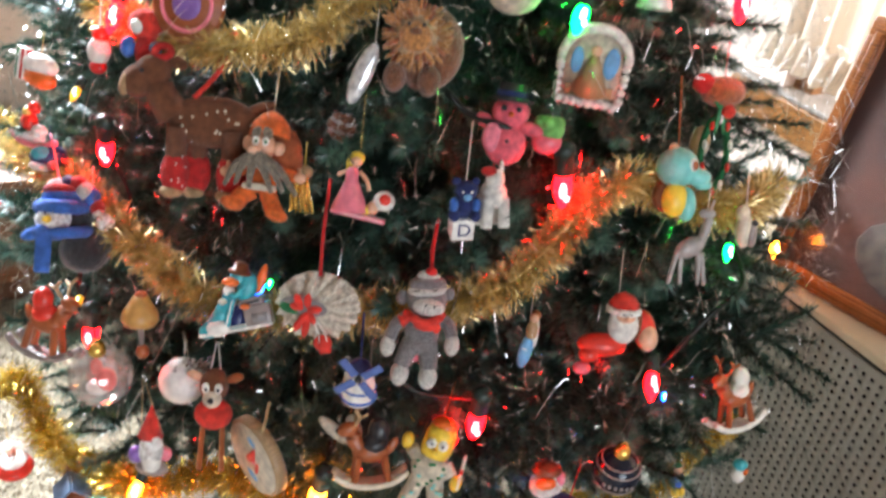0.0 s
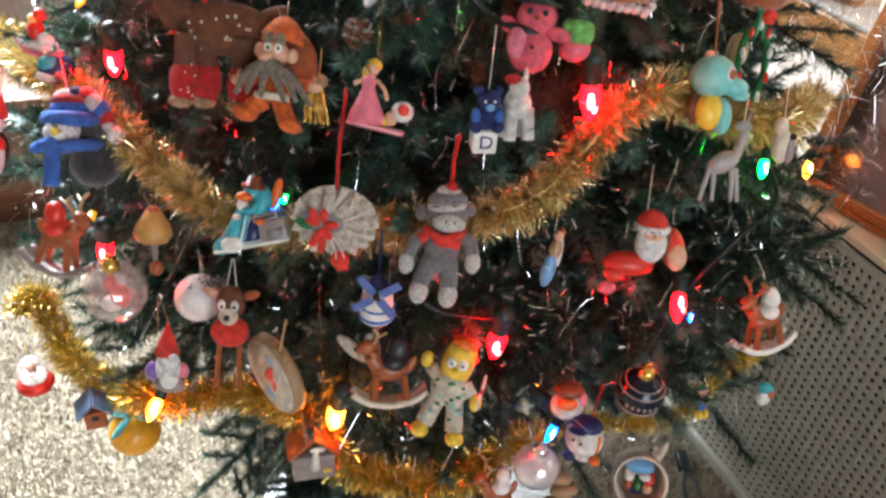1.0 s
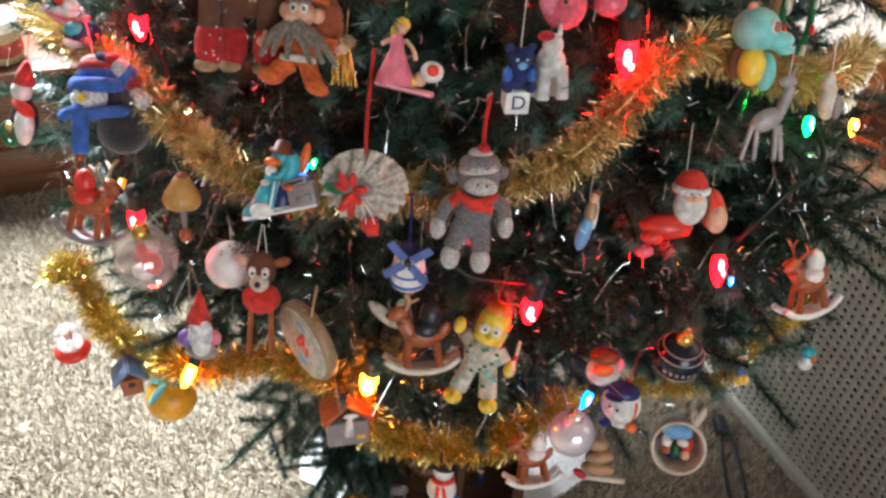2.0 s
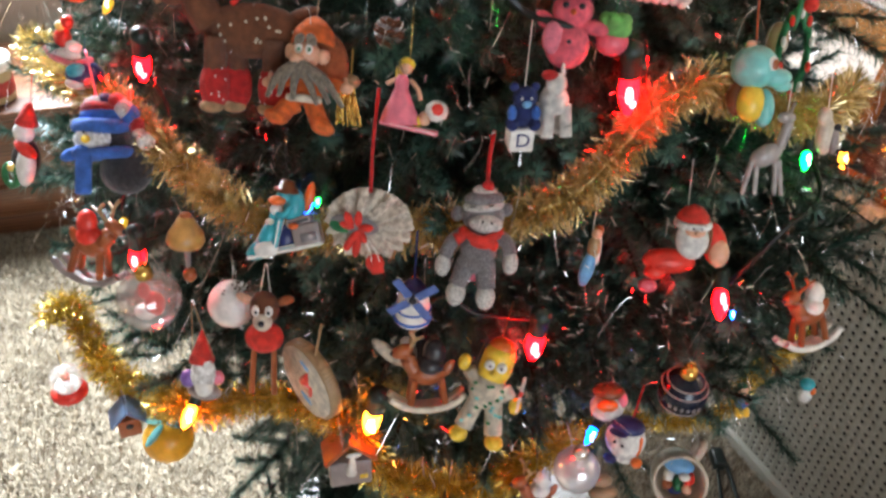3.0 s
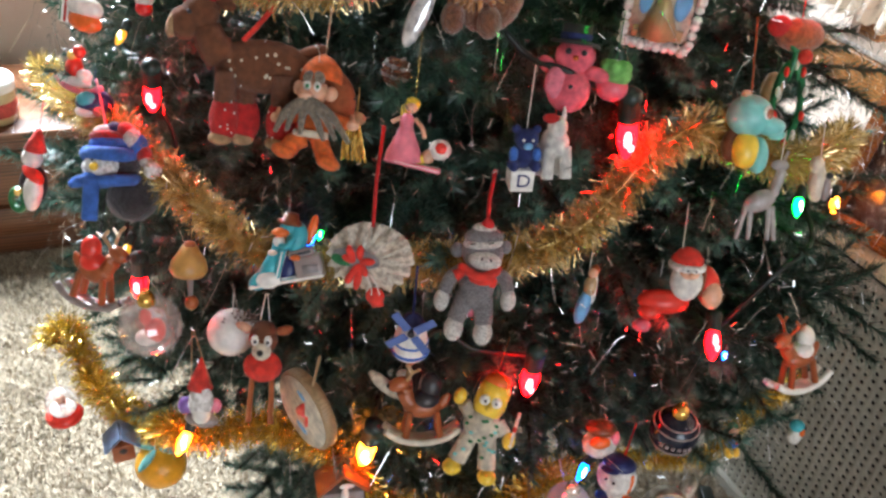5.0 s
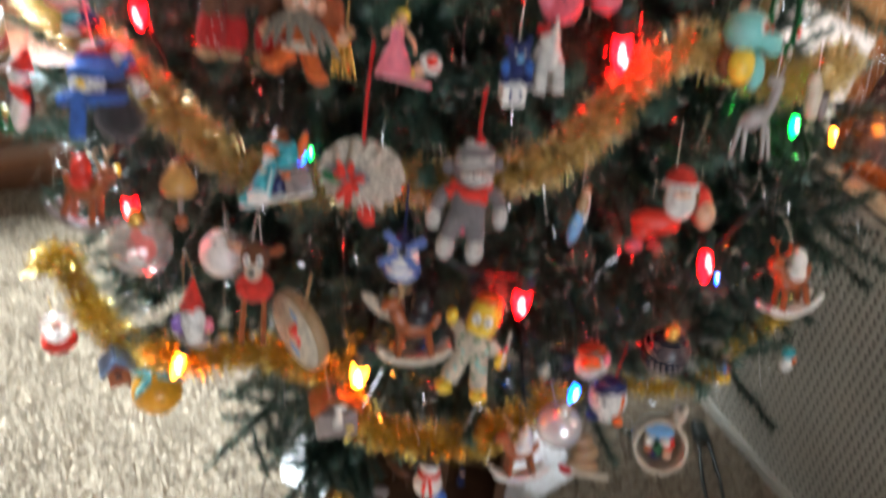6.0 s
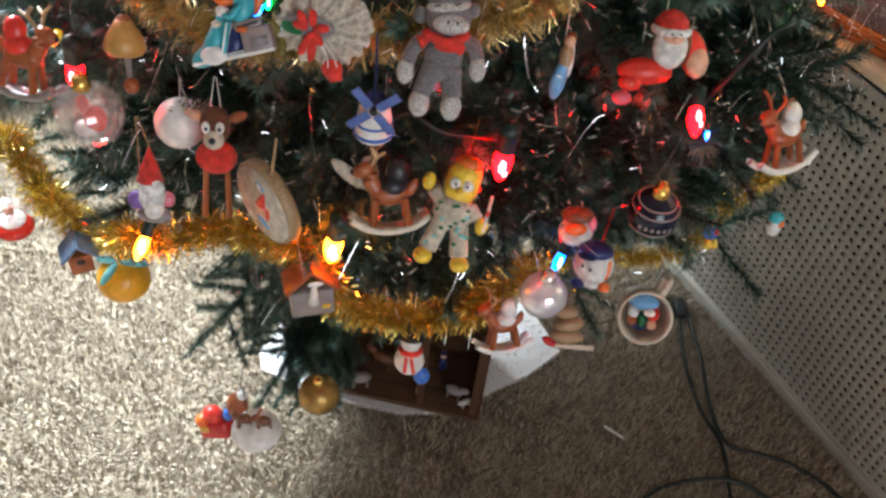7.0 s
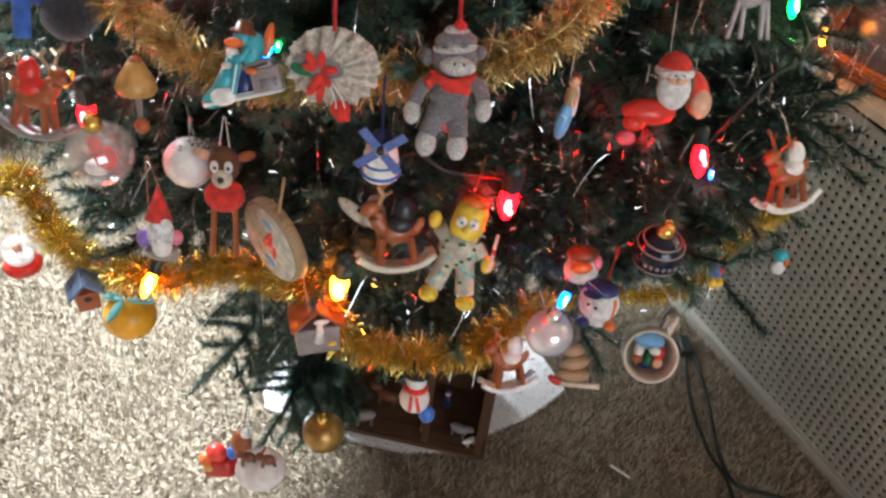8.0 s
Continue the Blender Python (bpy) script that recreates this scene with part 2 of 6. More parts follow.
def perforated_sheet(b_first, cols, z_first, rows, parent):
    """Square cells, each with an eight-sided hole; local y along the wall, x out of it."""
    h = PITCH / 2
    outer = [(h, 0), (h, h), (0, h), (-h, h), (-h, 0), (-h, -h), (0, -h), (h, -h)]
    inner = [(HOLE_R * math.cos(k * math.pi / 4), HOLE_R * math.sin(k * math.pi / 4)) for k in range(8)]
    cell_v = np.array([(0, y, z) for y, z in outer] + [(0, y, z) for y, z in inner] + [(0.002, y, z) for y, z in inner])
    cell_f = [(k, 8 + k, 8 + (k + 1) % 8, (k + 1) % 8) for k in range(8)] + [(8 + k, 16 + k, 16 + (k + 1) % 8, 8 + (k + 1) % 8) for k in range(8)]
    at = np.array([(0, b_first + i * PITCH, z_first + j * PITCH) for i in range(cols) for j in range(rows)])
    v = (at[:, None, :] + cell_v[None]).reshape(-1, 3)
    f = (np.arange(len(at))[:, None, None] * 24 + np.array(cell_f)[None]).reshape(-1, 4)
    ob = raw("perforated_sheet", v, f, PANEL, parent)
    return ob


cover = tagged(new("heater_cover"), "grey enamelled heater cover with a perforated front and cream shelf", "heater cover")
cover.matrix_world = Matrix.Translation(N * WALL_D) @ pose(0, 0, 0, 0, 0, ROOM_TURN)
COLS, ROWS_N = 118, 35
BF = 0.3724 - 46 * PITCH
perforated_sheet(BF, COLS, 0.038, ROWS_N, cover)
BA, BB = BF - PITCH / 2, BF + (COLS - 0.5) * PITCH
ZA, ZB = 0.038 - PITCH / 2, 0.038 + (ROWS_N - 0.5) * PITCH


def cover_part(name, mat, b0, b1, n0, n1, z0, z1, bevel=0.0, label=""):
    ob = slab(name, mat, ((n0 + n1) / 2, (b0 + b1) / 2, (z0 + z1) / 2), (n1 - n0, b1 - b0, z1 - z0), 0, cover, bevel)
    if label:
        ob["label"] = label
    return ob


cover_part("bottom_rail", PANEL, BA, BB, -0.013, 0.004, 0.0, ZA + 0.002, 0.003)
cover_part("top_rail", PANEL, BA, BB, -0.004, 0.004, ZB - 0.002, 0.708, 0.0015)
cover_part("end_panel", PANEL, BB, BB + 0.012, -0.004, 0.165, 0.0, 0.708, 0.001)
cover_part("end_panel", PANEL, BA - 0.012, BA, -0.004, 0.165, 0.0, 0.708, 0.001)
# black sheet close behind the holes stands in for the shade inside
cover_part("hole_shade_sheet", HOLE, BA, BB, 0.010, 0.02, 0.0, 0.70)
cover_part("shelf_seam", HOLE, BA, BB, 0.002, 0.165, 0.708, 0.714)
cover_part("shelf", CREAM, BA - 0.02, BB + 0.02, -0.002, 0.166, 0.714, 0.732, 0.004, "cream enamelled shelf")

# ---- window over the shelf: oak apron and stool, frame, glass, curtains ----
win = tagged(new("window_1"), "oak-trimmed window with a grey sill and sheer ruffled curtains", "window", kind="structure")


def win_part(name, mat, b0, b1, n0, n1, z0, z1, bevel=0.002):
    ob = room_slab(name, mat, b0, b1, n0, n1, z0, z1, bevel)
    ob.parent = win
    return ob


win_part("apron", OAK, WB0 - 0.12, WB1 + 0.12, 0.145, 0.169, 0.915, 0.990, 0.004)
win_part("window_sill", material("painted_sill", (0.24, 0.20, 0.17), 0.5, vary=0.12), WB0 - 0.14, WB1 + 0.14, 0.148, 0.30, 0.990, 1.002, 0.004)
win_part("side_frame", OAK, WB0, WB0 + 0.05, 0.20, 0.26, 1.0, WZ1)
win_part("side_frame", OAK, WB1 - 0.05, WB1, 0.20, 0.26, 1.0, WZ1)
win_part("head_frame", OAK, WB0 + 0.05, WB1 - 0.05, 0.20, 0.26, WZ1 - 0.05, WZ1)
win_part("middle_rail", OAK, WB0 + 0.05, WB1 - 0.05, 0.205, 0.255, 1.50, 1.54)
pane = win_part("pane", GLASS, WB0 + 0.05, WB1 - 0.05, 0.228, 0.232, 1.0, WZ1 - 0.05, 0)
pane.visible_shadow = False


def curtain(name, b0, b1, z0, z1, n0, depth, waves, label, seedn, flare=0.0):
    """A gathered cloth: pleats of uneven width."""
    cols, rws = int((b1 - b0) * 260), 14
    v, f = [], []
    for i in range(cols + 1):
        s = i / cols
        for j in range(rws + 1):
            q = j / rws
            w = math.sin(s * waves * 6.283 + 1.3 * math.sin(s * 19 + seedn)) + 0.35 * math.sin(s * waves * 13.1 + 2 * q)
            v.append((n0 + depth * w * (0.45 + 0.55 * (1 - q)) - flare * (1 - q), b0 + (b1 - b0) * s, z0 + (z1 - z0) * q + 0.004 * math.sin(s * waves * 6.283 * 1.7)))
    for i in range(cols):
        for j in range(rws):
            a = i * (rws + 1) + j
            f.append((a, a + rws + 1, a + rws + 2, a + 1))
    ob = raw(name, v, f, CURTAIN, None, True)
    ob.matrix_world = Matrix.Translation(N * WALL_D) @ pose(0, 0, 0, 0, 0, ROOM_TURN)
    so = ob.modifiers.new("thickness", "SOLIDIFY")
    so.thickness = 0.0012
    return tagged(ob, label, "curtain")


nt = CURTAIN.node_tree
tl = nt.nodes.new("ShaderNodeBsdfTranslucent")
tl.inputs["Color"].default_value = (0.95, 0.87, 0.78, 1)
mxs = nt.nodes.new("ShaderNodeMixShader")
mxs.inputs["Fac"].default_value = 0.55
out = nt.nodes["Material Output"]
nt.links.new(nt.nodes["Principled BSDF"].outputs[0], mxs.inputs[1])
nt.links.new(tl.outputs[0], mxs.inputs[2])
nt.links.new(mxs.outputs[0], out.inputs["Surface"])
curtain("curtain", WB0 - 0.02, 0.40, 1.045, 2.1, 0.135, 0.012, 11, "cream sheer curtain gathered over the window", 0.4)
curtain("curtain", 0.36, WB1 + 0.05, 1.075, 2.1, 0.150, 0.012, 12, "cream sheer curtain gathered over the window", 2.1)
curtain("curtain_ruffle", WB0 - 0.02, 0.76, 1.008, 1.075, 0.118, 0.012, 26, "cream ruffle along the curtain hem", 1.0, 0.012)
curtain("curtain_ruffle", 0.74, WB1 + 0.05, 1.055, 1.12, 0.132, 0.012, 12, "cream ruffle along the curtain hem", 3.0, 0.012)

# ---- second window, which lights the room from beyond the tree ----
def plain_window(name, label, b, n0, n1, z0, z1):
    w = tagged(new(name), label, "window", kind="structure")
    for nm, a, c, d, e in (("side_frame", n0, n0 + 0.05, z0, z1), ("side_frame", n1 - 0.05, n1, z0, z1), ("head_frame", n0 + 0.05, n1 - 0.05, z1 - 0.05, z1), ("window_sill", n0 + 0.05, n1 - 0.05, z0, z0 + 0.04)):
        room_slab(nm, OAK, b, b + 0.07, a, c, d, e, 0.002).parent = w
    pane = room_slab("pane", GLASS, b + 0.032, b + 0.036, n0 + 0.05, n1 - 0.05, z0 + 0.04, z1 - 0.05)
    pane.parent = w
    pane.visible_shadow = False


plain_window("window_2", "bright uncurtained window in a painted wall", B1 + 0.03, VN0, VN1, 1.15, 2.35)
# made-up window housing the fill lamp behind the camera
plain_window("fill_window", "added unseen window opening for the fill lamp", B0 - 0.11, -2.0, -0.4, 1.0, 2.2)

# ---- framed picture leaning on the shelf ----
PIC_W, PIC_H, RAIL = 0.62, 0.50, 0.034
pic = tagged(new("framed_picture"), "dark glossy wood picture frame leaning on the cream shelf", "picture")
bm = bmesh.new()
block(bm, 0, 0, 0, PIC_W - 0.02, 0.004, PIC_H - 0.02)
back_board = part("backing", bm, material("brown_print", (0.15, 0.055, 0.036), 0.6, second=(0.05, 0.028, 0.024), scale=6.0), pic, smooth=False)
back_board.location = (PIC_W / 2, 0.006, PIC_H / 2)
for nm, x, z, sx, sz in (("frame_rail", PIC_W / 2, RAIL / 2, PIC_W, RAIL), ("frame_rail", PIC_W / 2, PIC_H - RAIL / 2, PIC_W, RAIL)):
    bm = bmesh.new()
    block(bm, 0, 0, 0, sx, 0.024, sz, bevel=0.005)
    block(bm, 0, -0.010, 0.004 if z < 0.2 else -0.004, sx - 0.02, 0.014, sz * 0.45, bevel=0.003)
    part(nm, bm, FRAMEWOOD, pic).location = (x, 0, z)
for x in (RAIL / 2, PIC_W - RAIL / 2):
    bm = bmesh.new()
    block(bm, 0, 0, 0, RAIL, 0.0235, PIC_H - 2 * RAIL + 0.004, bevel=0.005)
    block(bm, 0.004 if x < 0.2 else -0.004, -0.010, 0, RAIL * 0.45, 0.014, PIC_H - RAIL * 1.4, bevel=0.003)
    part("frame_stile", bm, FRAMEWOOD, pic).location = (x, 0, PIC_H / 2)
bm = bmesh.new()
block(bm, 0, 0, 0, PIC_W - 2 * RAIL + 0.006, 0.002, PIC_H - 2 * RAIL + 0.006)
GLOSS = material("picture_glass", (0.9, 0.9, 0.9), 0.16, trans=1.0, spec=0.2)
pg = part("glass", bm, GLOSS, pic, smooth=False)
pg.location, pg.visible_shadow = (PIC_W / 2, -0.002, PIC_H / 2), False
# pale oval form in the print
bm = bmesh.new()
ball(bm, 0, 0, 0, 0.16, 0.0012, 0.085, seg=28, rings=8)
part("print_shape", bm, material("pale_print", (0.20, 0.16, 0.13), 0.7, second=(0.08, 0.06, 0.055), scale=30.0), pic, "pale mottled form in the print").location = (0.30, 0.0035, 0.13)
P0, P1 = room(0.905, 0.012, 0.733), room(0.42, 0.115, 0.733)
pdir = (P1 - P0).normalized()
PTURN = math.degrees(math.atan2(pdir.y, pdir.x))
pic.matrix_world = Matrix.Translation(P0) @ pose(0, 0, 0, 0, 0, PTURN) @ pose(0, 0, 0, -11, 0, 0)

# ---- dresser beyond the tree ----
dresser = tagged(new("dresser"), "dark brown wooden chest standing on the carpet", "dresser")
dresser.matrix_world = pose(-1.64, 1.88, 0, 0, 0, 27)
DW, DD, DH = 1.15, 0.40, 0.39
bm = bmesh.new()
block(bm, 0, 0, DH / 2 + 0.04, DW, DD, DH - 0.08, bevel=0.006)
part("body", bm, DRESSERWOOD, dresser)
bm = bmesh.new()
block(bm, 0, -0.006, DH + 0.013, DW + 0.04, DD + 0.03, 0.026, bevel=0.006)
part("top", bm, DRESSERWOOD, dresser)
bm = bmesh.new()
block(bm, 0, 0.01, 0.04, DW - 0.02, DD - 0.02, 0.079, bevel=0.004)
part("plinth", bm, DRESSERWOOD, dresser)
for k in range(2):
    for zc, hh in ((0.140, 0.085), (0.275, 0.160)):
        bm = bmesh.new()
        block(bm, (k - 0.5) * 0.55, -DD / 2 - 0.006, zc, 0.525, 0.014, hh, bevel=0.005)
        part("drawer", bm, DRESSERWOOD, dresser)

# ---- jar candle on the dresser ----
jar = tagged(new("candle_jar"), "tan candle jar with light-whitened lid and red label on dresser", "candle")
jar.matrix_world = pose(-1.36, 1.87, DH + 0.0265)
bm = bmesh.new()
lathe(bm, [(0.0, 0.0), (0.044, 0.0), (0.050, 0.006), (0.052, 0.095), (0.047, 0.108), (0.0, 0.109)], seg=28)
part("body", bm, material("tan_wax", (0.55, 0.42, 0.22), 0.4, vary=0.12, scale=20.0), jar)
bm = bmesh.new()
lathe(bm, [(0.053, 0.090), (0.057, 0.092), (0.057, 0.118), (0.052, 0.124), (0.0, 0.125)], seg=28)
# lid made white to carry the light falling on the jar's top
part("lid", bm, material("lit_white_lid", (0.8, 0.79, 0.76), 0.4, vary=0.05), jar, "lid coloured white for light on its top")
bm = bmesh.new()
lathe(bm, [(0.0505, 0.022), (0.0528, 0.024), (0.0532, 0.060), (0.0518, 0.062)], seg=28)
part("label_band", bm, material("red_label", (0.45, 0.05, 0.04), 0.5, vary=0.3, scale=60.0), jar, "red printed label band")

# ---- the tree ----
AXIS = Vector((-0.08, 1.27, 0.0))
PROFILE = ((0.25, 0.36), (0.45, 0.44), (0.6, 0.50), (0.75, 0.57), (0.9, 0.585), (1.1, 0.555), (1.3, 0.50), (1.5, 0.43), (1.8, 0.29), (2.1, 0.13), (2.28, 0.03))


def reach(z):
    return float(np.interp(z, [p[0] for p in PROFILE], [p[1] for p in PROFILE]))


def needles(rng, a, b, count, length, width):
    """Thin triangles round the line from a to b, leaning towards b."""
    a, b = np.array(a, float), np.array(b, float)
    d = b - a
    L = np.linalg.norm(d)
    d = d / L
    s = np.cross(d, (0.31, 0.2, 0.93))
    s /= np.linalg.norm(s)
    u = np.cross(d, s)
    t = rng.random(count) ** 0.9
    ang = rng.random(count) * 2 * np.pi
    root = a + np.outer(t, b - a)
    side = np.outer(np.cos(ang), s) + np.outer(np.sin(ang), u)
    lean = 0.30 + 0.65 * rng.random(count)
    ln = length * (0.65 + 0.5 * rng.random(count)) * (1 - 0.35 * t)
    tip = root + (side + d * lean[:, None]) / np.sqrt(1 + lean ** 2)[:, None] * ln[:, None]
    tip[:, 2] -= 0.08 * ln
    across = np.cross(side, d) * (width / 2)
    v = np.empty((count, 3, 3))
    v[:, 0], v[:, 1], v[:, 2] = root - across, root + across, tip
    return v.reshape(-1, 3)


def branch_mesh(rng, length, droop, thick=1.0):
    """One wired branch along +x with side twigs; stem and needles in one mesh."""
    tri = []
    stem_pts = [(length * s, 0.015 * math.sin(5 * s), 0.10 * length * s - droop * length * s * s) for s in np.linspace(0, 1, 7)]
    for a, b in zip(stem_pts[1:], stem_pts[2:]):
        tri.append(needles(rng, a, b, int(420 * length * 1.4 * thick), 0.029, 0.0021 / thick ** 0.5))
    n = int(25 * length / 0.55)
    ends = []
    for k in range(n):
        s = 0.22 + 0.78 * k / (n - 1)
        base = np.array([np.interp(s, np.linspace(0, 1, 7), [p[i] for p in stem_pts]) for i in range(3)])
        side = (1 if k % 2 else -1) * (0.55 + 0.5 * rng.random())
        if k == n - 1:
            side *= 0.2
        tl_ = (0.055 + 0.06 * (1 - abs(s - 0.45))) * (0.8 + 0.4 * rng.random()) * min(1.0, length / 0.45)
        d = np.array([math.cos(side), math.sin(side), 1.0 * (rng.random() - 0.42)])
        d /= np.linalg.norm(d)
        tip = base + d * tl_
        ends.append((base, tip))
        tri.append(needles(rng, base, tip, int(2700 * tl_ * thick), 0.027, 0.0021 / thick ** 0.5))
    v = np.concatenate(tri)
    f = np.arange(len(v)).reshape(-1, 3)
    # stem and twigs as slim three-sided rods
    sv, sf = [], []
    rods = [(np.array(a), np.array(b), 0.0026) for a, b in zip(stem_pts, stem_pts[1:])] + [(a, b, 0.0013) for a, b in ends]
    for a, b, r in rods:
        k0 = len(sv)
        for q in (a, b):
            for k in range(3):
                sv.append(q + np.array([0, r * math.cos(2.094 * k), r * math.sin(2.094 * k)]))
        for k in range(3):
            i, j = k0 + k, k0 + (k + 1) % 3
            sf += [(i, j, j + 3), (i, j + 3, i + 3)]
    me = bpy.data.meshes.new("branch")
    allv = np.concatenate([v, np.array(sv)])
    allf = np.concatenate([f, np.array(sf) + len(v)])
    me.vertices.add(len(allv))
    me.vertices.foreach_set("co", allv.astype(np.float32).ravel())
    me.loops.add(allf.size)
    me.loops.foreach_set("vertex_index", allf.astype(np.int32).ravel())
    me.polygons.add(len(allf))
    me.polygons.foreach_set("loop_start", np.arange(0, allf.size, 3, dtype=np.int32))
    me.materials.append(NEEDLE)
    me.materials.append(BARK)
    me.polygons.foreach_set("material_index", np.array([0] * len(f) + [1] * len(sf), np.int32))
    me.update(calc_edges=True)
    return me


tree = tagged(new("christmas_tree"), "full dark green artificial Christmas tree with wired needle branches", "Christmas tree")
tree.location = AXIS
bm = bmesh.new()
tube(bm, [(0, 0, 0.10), (0, 0, 0.8), (0, 0, 1.5), (0, 0, 2.3)], 0.022, seg=10, taper=0.010)
part("trunk", bm, TRUNK, tree)
for k in range(4):
    bm = bmesh.new()
    a = math.pi / 4 + k * math.pi / 2
    tube(bm, [(0, 0, 0.16), (0.05 * math.cos(a), 0.05 * math.sin(a), 0.12), (0.085 * math.cos(a), 0.085 * math.sin(a), 0.016)], 0.010, seg=8)
    part("stand_leg", bm, CORD, tree)
rng = np.random.default_rng(7)
SIZES = (0.55, 0.45, 0.35, 0.25, 0.15)
KINDS = {s: [branch_mesh(rng, s, dr) for dr in (0.10, 0.16, 0.22)] for s in SIZES}
FAR_KINDS = {s: [branch_mesh(rng, s, dr, 0.32) for dr in (0.12, 0.20)] for s in SIZES}
z, tier = 0.63, 0
while z < 2.24:
    r = reach(z)
    gap = 0.125 if z < 1.5 else 0.17
    count = max(5, int(2 * math.pi * r / gap))
    for k in range(count):
        for lift, share in ((0.0, 1.0), (0.04, 0.74)):
            ang = 2 * math.pi * (k + 0.5 * (tier % 2) + (0.37 if lift else 0.0)) / count + rng.normal() * 0.08
            near = math.sin(ang) < 0.45 and z < 1.55
            if (not near and k % 2 and z > 0.98) or (lift and not near):
                continue
            want = r * share * (0.86 + 0.20 * rng.random())
            if abs((math.degrees(ang) + 180) % 360 - 180 - 15) < 55:
                want *= 0.94 if z < 1.02 else 0.76
            size = min(SIZES, key=lambda s: abs(s - want))
            kinds = KINDS[size] if near else FAR_KINDS[size]
            ob = new("branch", kinds[int(rng.integers(len(kinds)))])
            ob.parent = tree
            ob.matrix_local = pose(0, 0, z + lift + rng.normal() * 0.014, rng.normal() * 18, 5 - 9 * rng.random(), math.degrees(ang)) @ Matrix.Diagonal((want / size, want / size, want / size, 1))
    z += 0.088 if z < 1.5 else 0.10
    tier += 1
# short bushy branches that fill the outer shell towards the room
for k in range(190):
    q, u = (k * 0.618034) % 1.0, (k * 0.754878) % 1.0
    ang, zz = -172 + 196 * q, 0.70 + 0.62 * u
    r = reach(zz) * (0.90 + 0.10 * math.sin(k * 1.7))
    if zz < 0.80 and -75 < ang < -40:
        continue
    r *= (1.08 if zz < 1.0 else 0.94) * (1.0 if ang < -28 or zz < 1.0 else 0.84) if ang > -60 else (1.06 if ang < -128 else 1.0)
    inner = 0.16 + 0.05 * math.sin(k * 2.9)
    ob = new("branch", KINDS[0.35][k % 3])
    ob.parent = tree
    sc = (r - inner) / 0.35
    ob.matrix_local = pose(inner * math.cos(radians(ang)), inner * math.sin(radians(ang)), zz + 0.02, 50 * math.sin(k * 3.1), 6 + 8 * math.sin(k * 1.3), ang) @ Matrix.Diagonal((sc, sc, sc, 1))
# low drooping branches towards the room
low_kinds = [branch_mesh(rng, 0.52, dr, 1.25) for dr in (0.22, 0.30)]
for k in range(13):
    ang = -123 + 17 * ((k * 0.618) % 1.0)
    down, length, zz = 22 + 22 * ((k * 0.381 + 0.2) % 1.0), 0.47 + 0.10 * ((k * 0.73) % 1.0), 0.56 + 0.07 * ((k * 0.43) % 1.0)
    ob = new("branch", low_kinds[k % 2])
    ob.parent = tree
    ob.matrix_local = pose(0, 0, zz, 40 * math.sin(k * 2.3), down, ang) @ Matrix.Diagonal((length / 0.52, length / 0.52, length / 0.52, 1))


# ---- tinsel garlands ----
def garland(points, radius, mat, per_m, label, seedn):
    rg = np.random.default_rng(seedn)
    line = smooth_path(points, 10)
    line = [q + Vector((q.x - AXIS.x, q.y - AXIS.y, 0)).normalized() * 0.002 for q in line]
    g = tagged(new("tinsel_garland"), label, "garland")
    bm = bmesh.new()
    tube(bm, line, 0.0022, seg=6)
    part("core_wire", bm, mat, g)
    p = np.array([tuple(q) for q in line])
    seg = np.linalg.norm(np.diff(p, axis=0), axis=1)
    cum = np.r_[0, np.cumsum(seg)]
    n = int(cum[-1] * per_m)
    s = rg.random(n) * cum[-1]
    root = np.stack([np.interp(s, cum, p[:, i]) for i in range(3)], 1)
    d = np.stack([np.interp(np.minimum(s + 0.005, cum[-1]), cum, p[:, i]) - np.interp(np.maximum(s - 0.005, 0), cum, p[:, i]) for i in range(3)], 1)
    d /= np.linalg.norm(d, axis=1, keepdims=True)
    w = rg.normal(size=(n, 3))
    w -= (w * d).sum(1, keepdims=True) * d
    w /= np.linalg.norm(w, axis=1, keepdims=True)
    ln = radius * (0.7 + 0.45 * rg.random((n, 1)))
    bend = rg.normal(size=(n, 3)) * 0.35
    mid = root + w * ln * 0.55 + bend * ln * 0.12
    tip = root + w * ln + d * ln * (rg.random((n, 1)) - 0.5) * 0.9 + bend * ln * 0.3
    tip[:, 2] -= 0.0015
    tw = rg.normal(size=(n, 3))
    across = np.cross(w, tw)
    across /= np.linalg.norm(across, axis=1, keepdims=True)
    across *= 0.0006
    v = np.stack([root - across, root + across, mid + across, mid - across, tip + across * 0.8, tip - across * 0.8], 1).reshape(-1, 3)
    i = np.arange(n)[:, None] * 6
    f = np.concatenate([i + np.array([[0, 1, 2, 3]]), i + np.array([[3, 2, 4, 5]])])
    ob = raw("tinsel", v, f, mat, g)
    tagged(ob, "", "", kind="stuff")
    return g


garland([(-0.629, 0.967, 1.071), (-0.520, 0.841, 1.110), (-0.473, 0.800, 1.118), (-0.425, 0.765, 1.122), (-0.375, 0.730, 1.107), (-0.317, 0.698, 1.088), (-0.258, 0.673, 1.065), (-0.189, 0.675, 1.052), (-0.079, 0.669, 1.077), (-0.020, 0.674, 1.091), (0.032, 0.668, 1.117), (0.067, 0.682, 1.136), (0.094, 0.699, 1.167), (0.124, 0.721, 1.207), (0.158, 0.742, 1.227), (0.204, 0.780, 1.204), (0.278, 0.797, 1.179), (0.335, 0.866, 1.162), (0.387, 0.968, 1.137)], 0.0255, GOLD, 10500, "antique gold tinsel garland draped across the branches", 11)
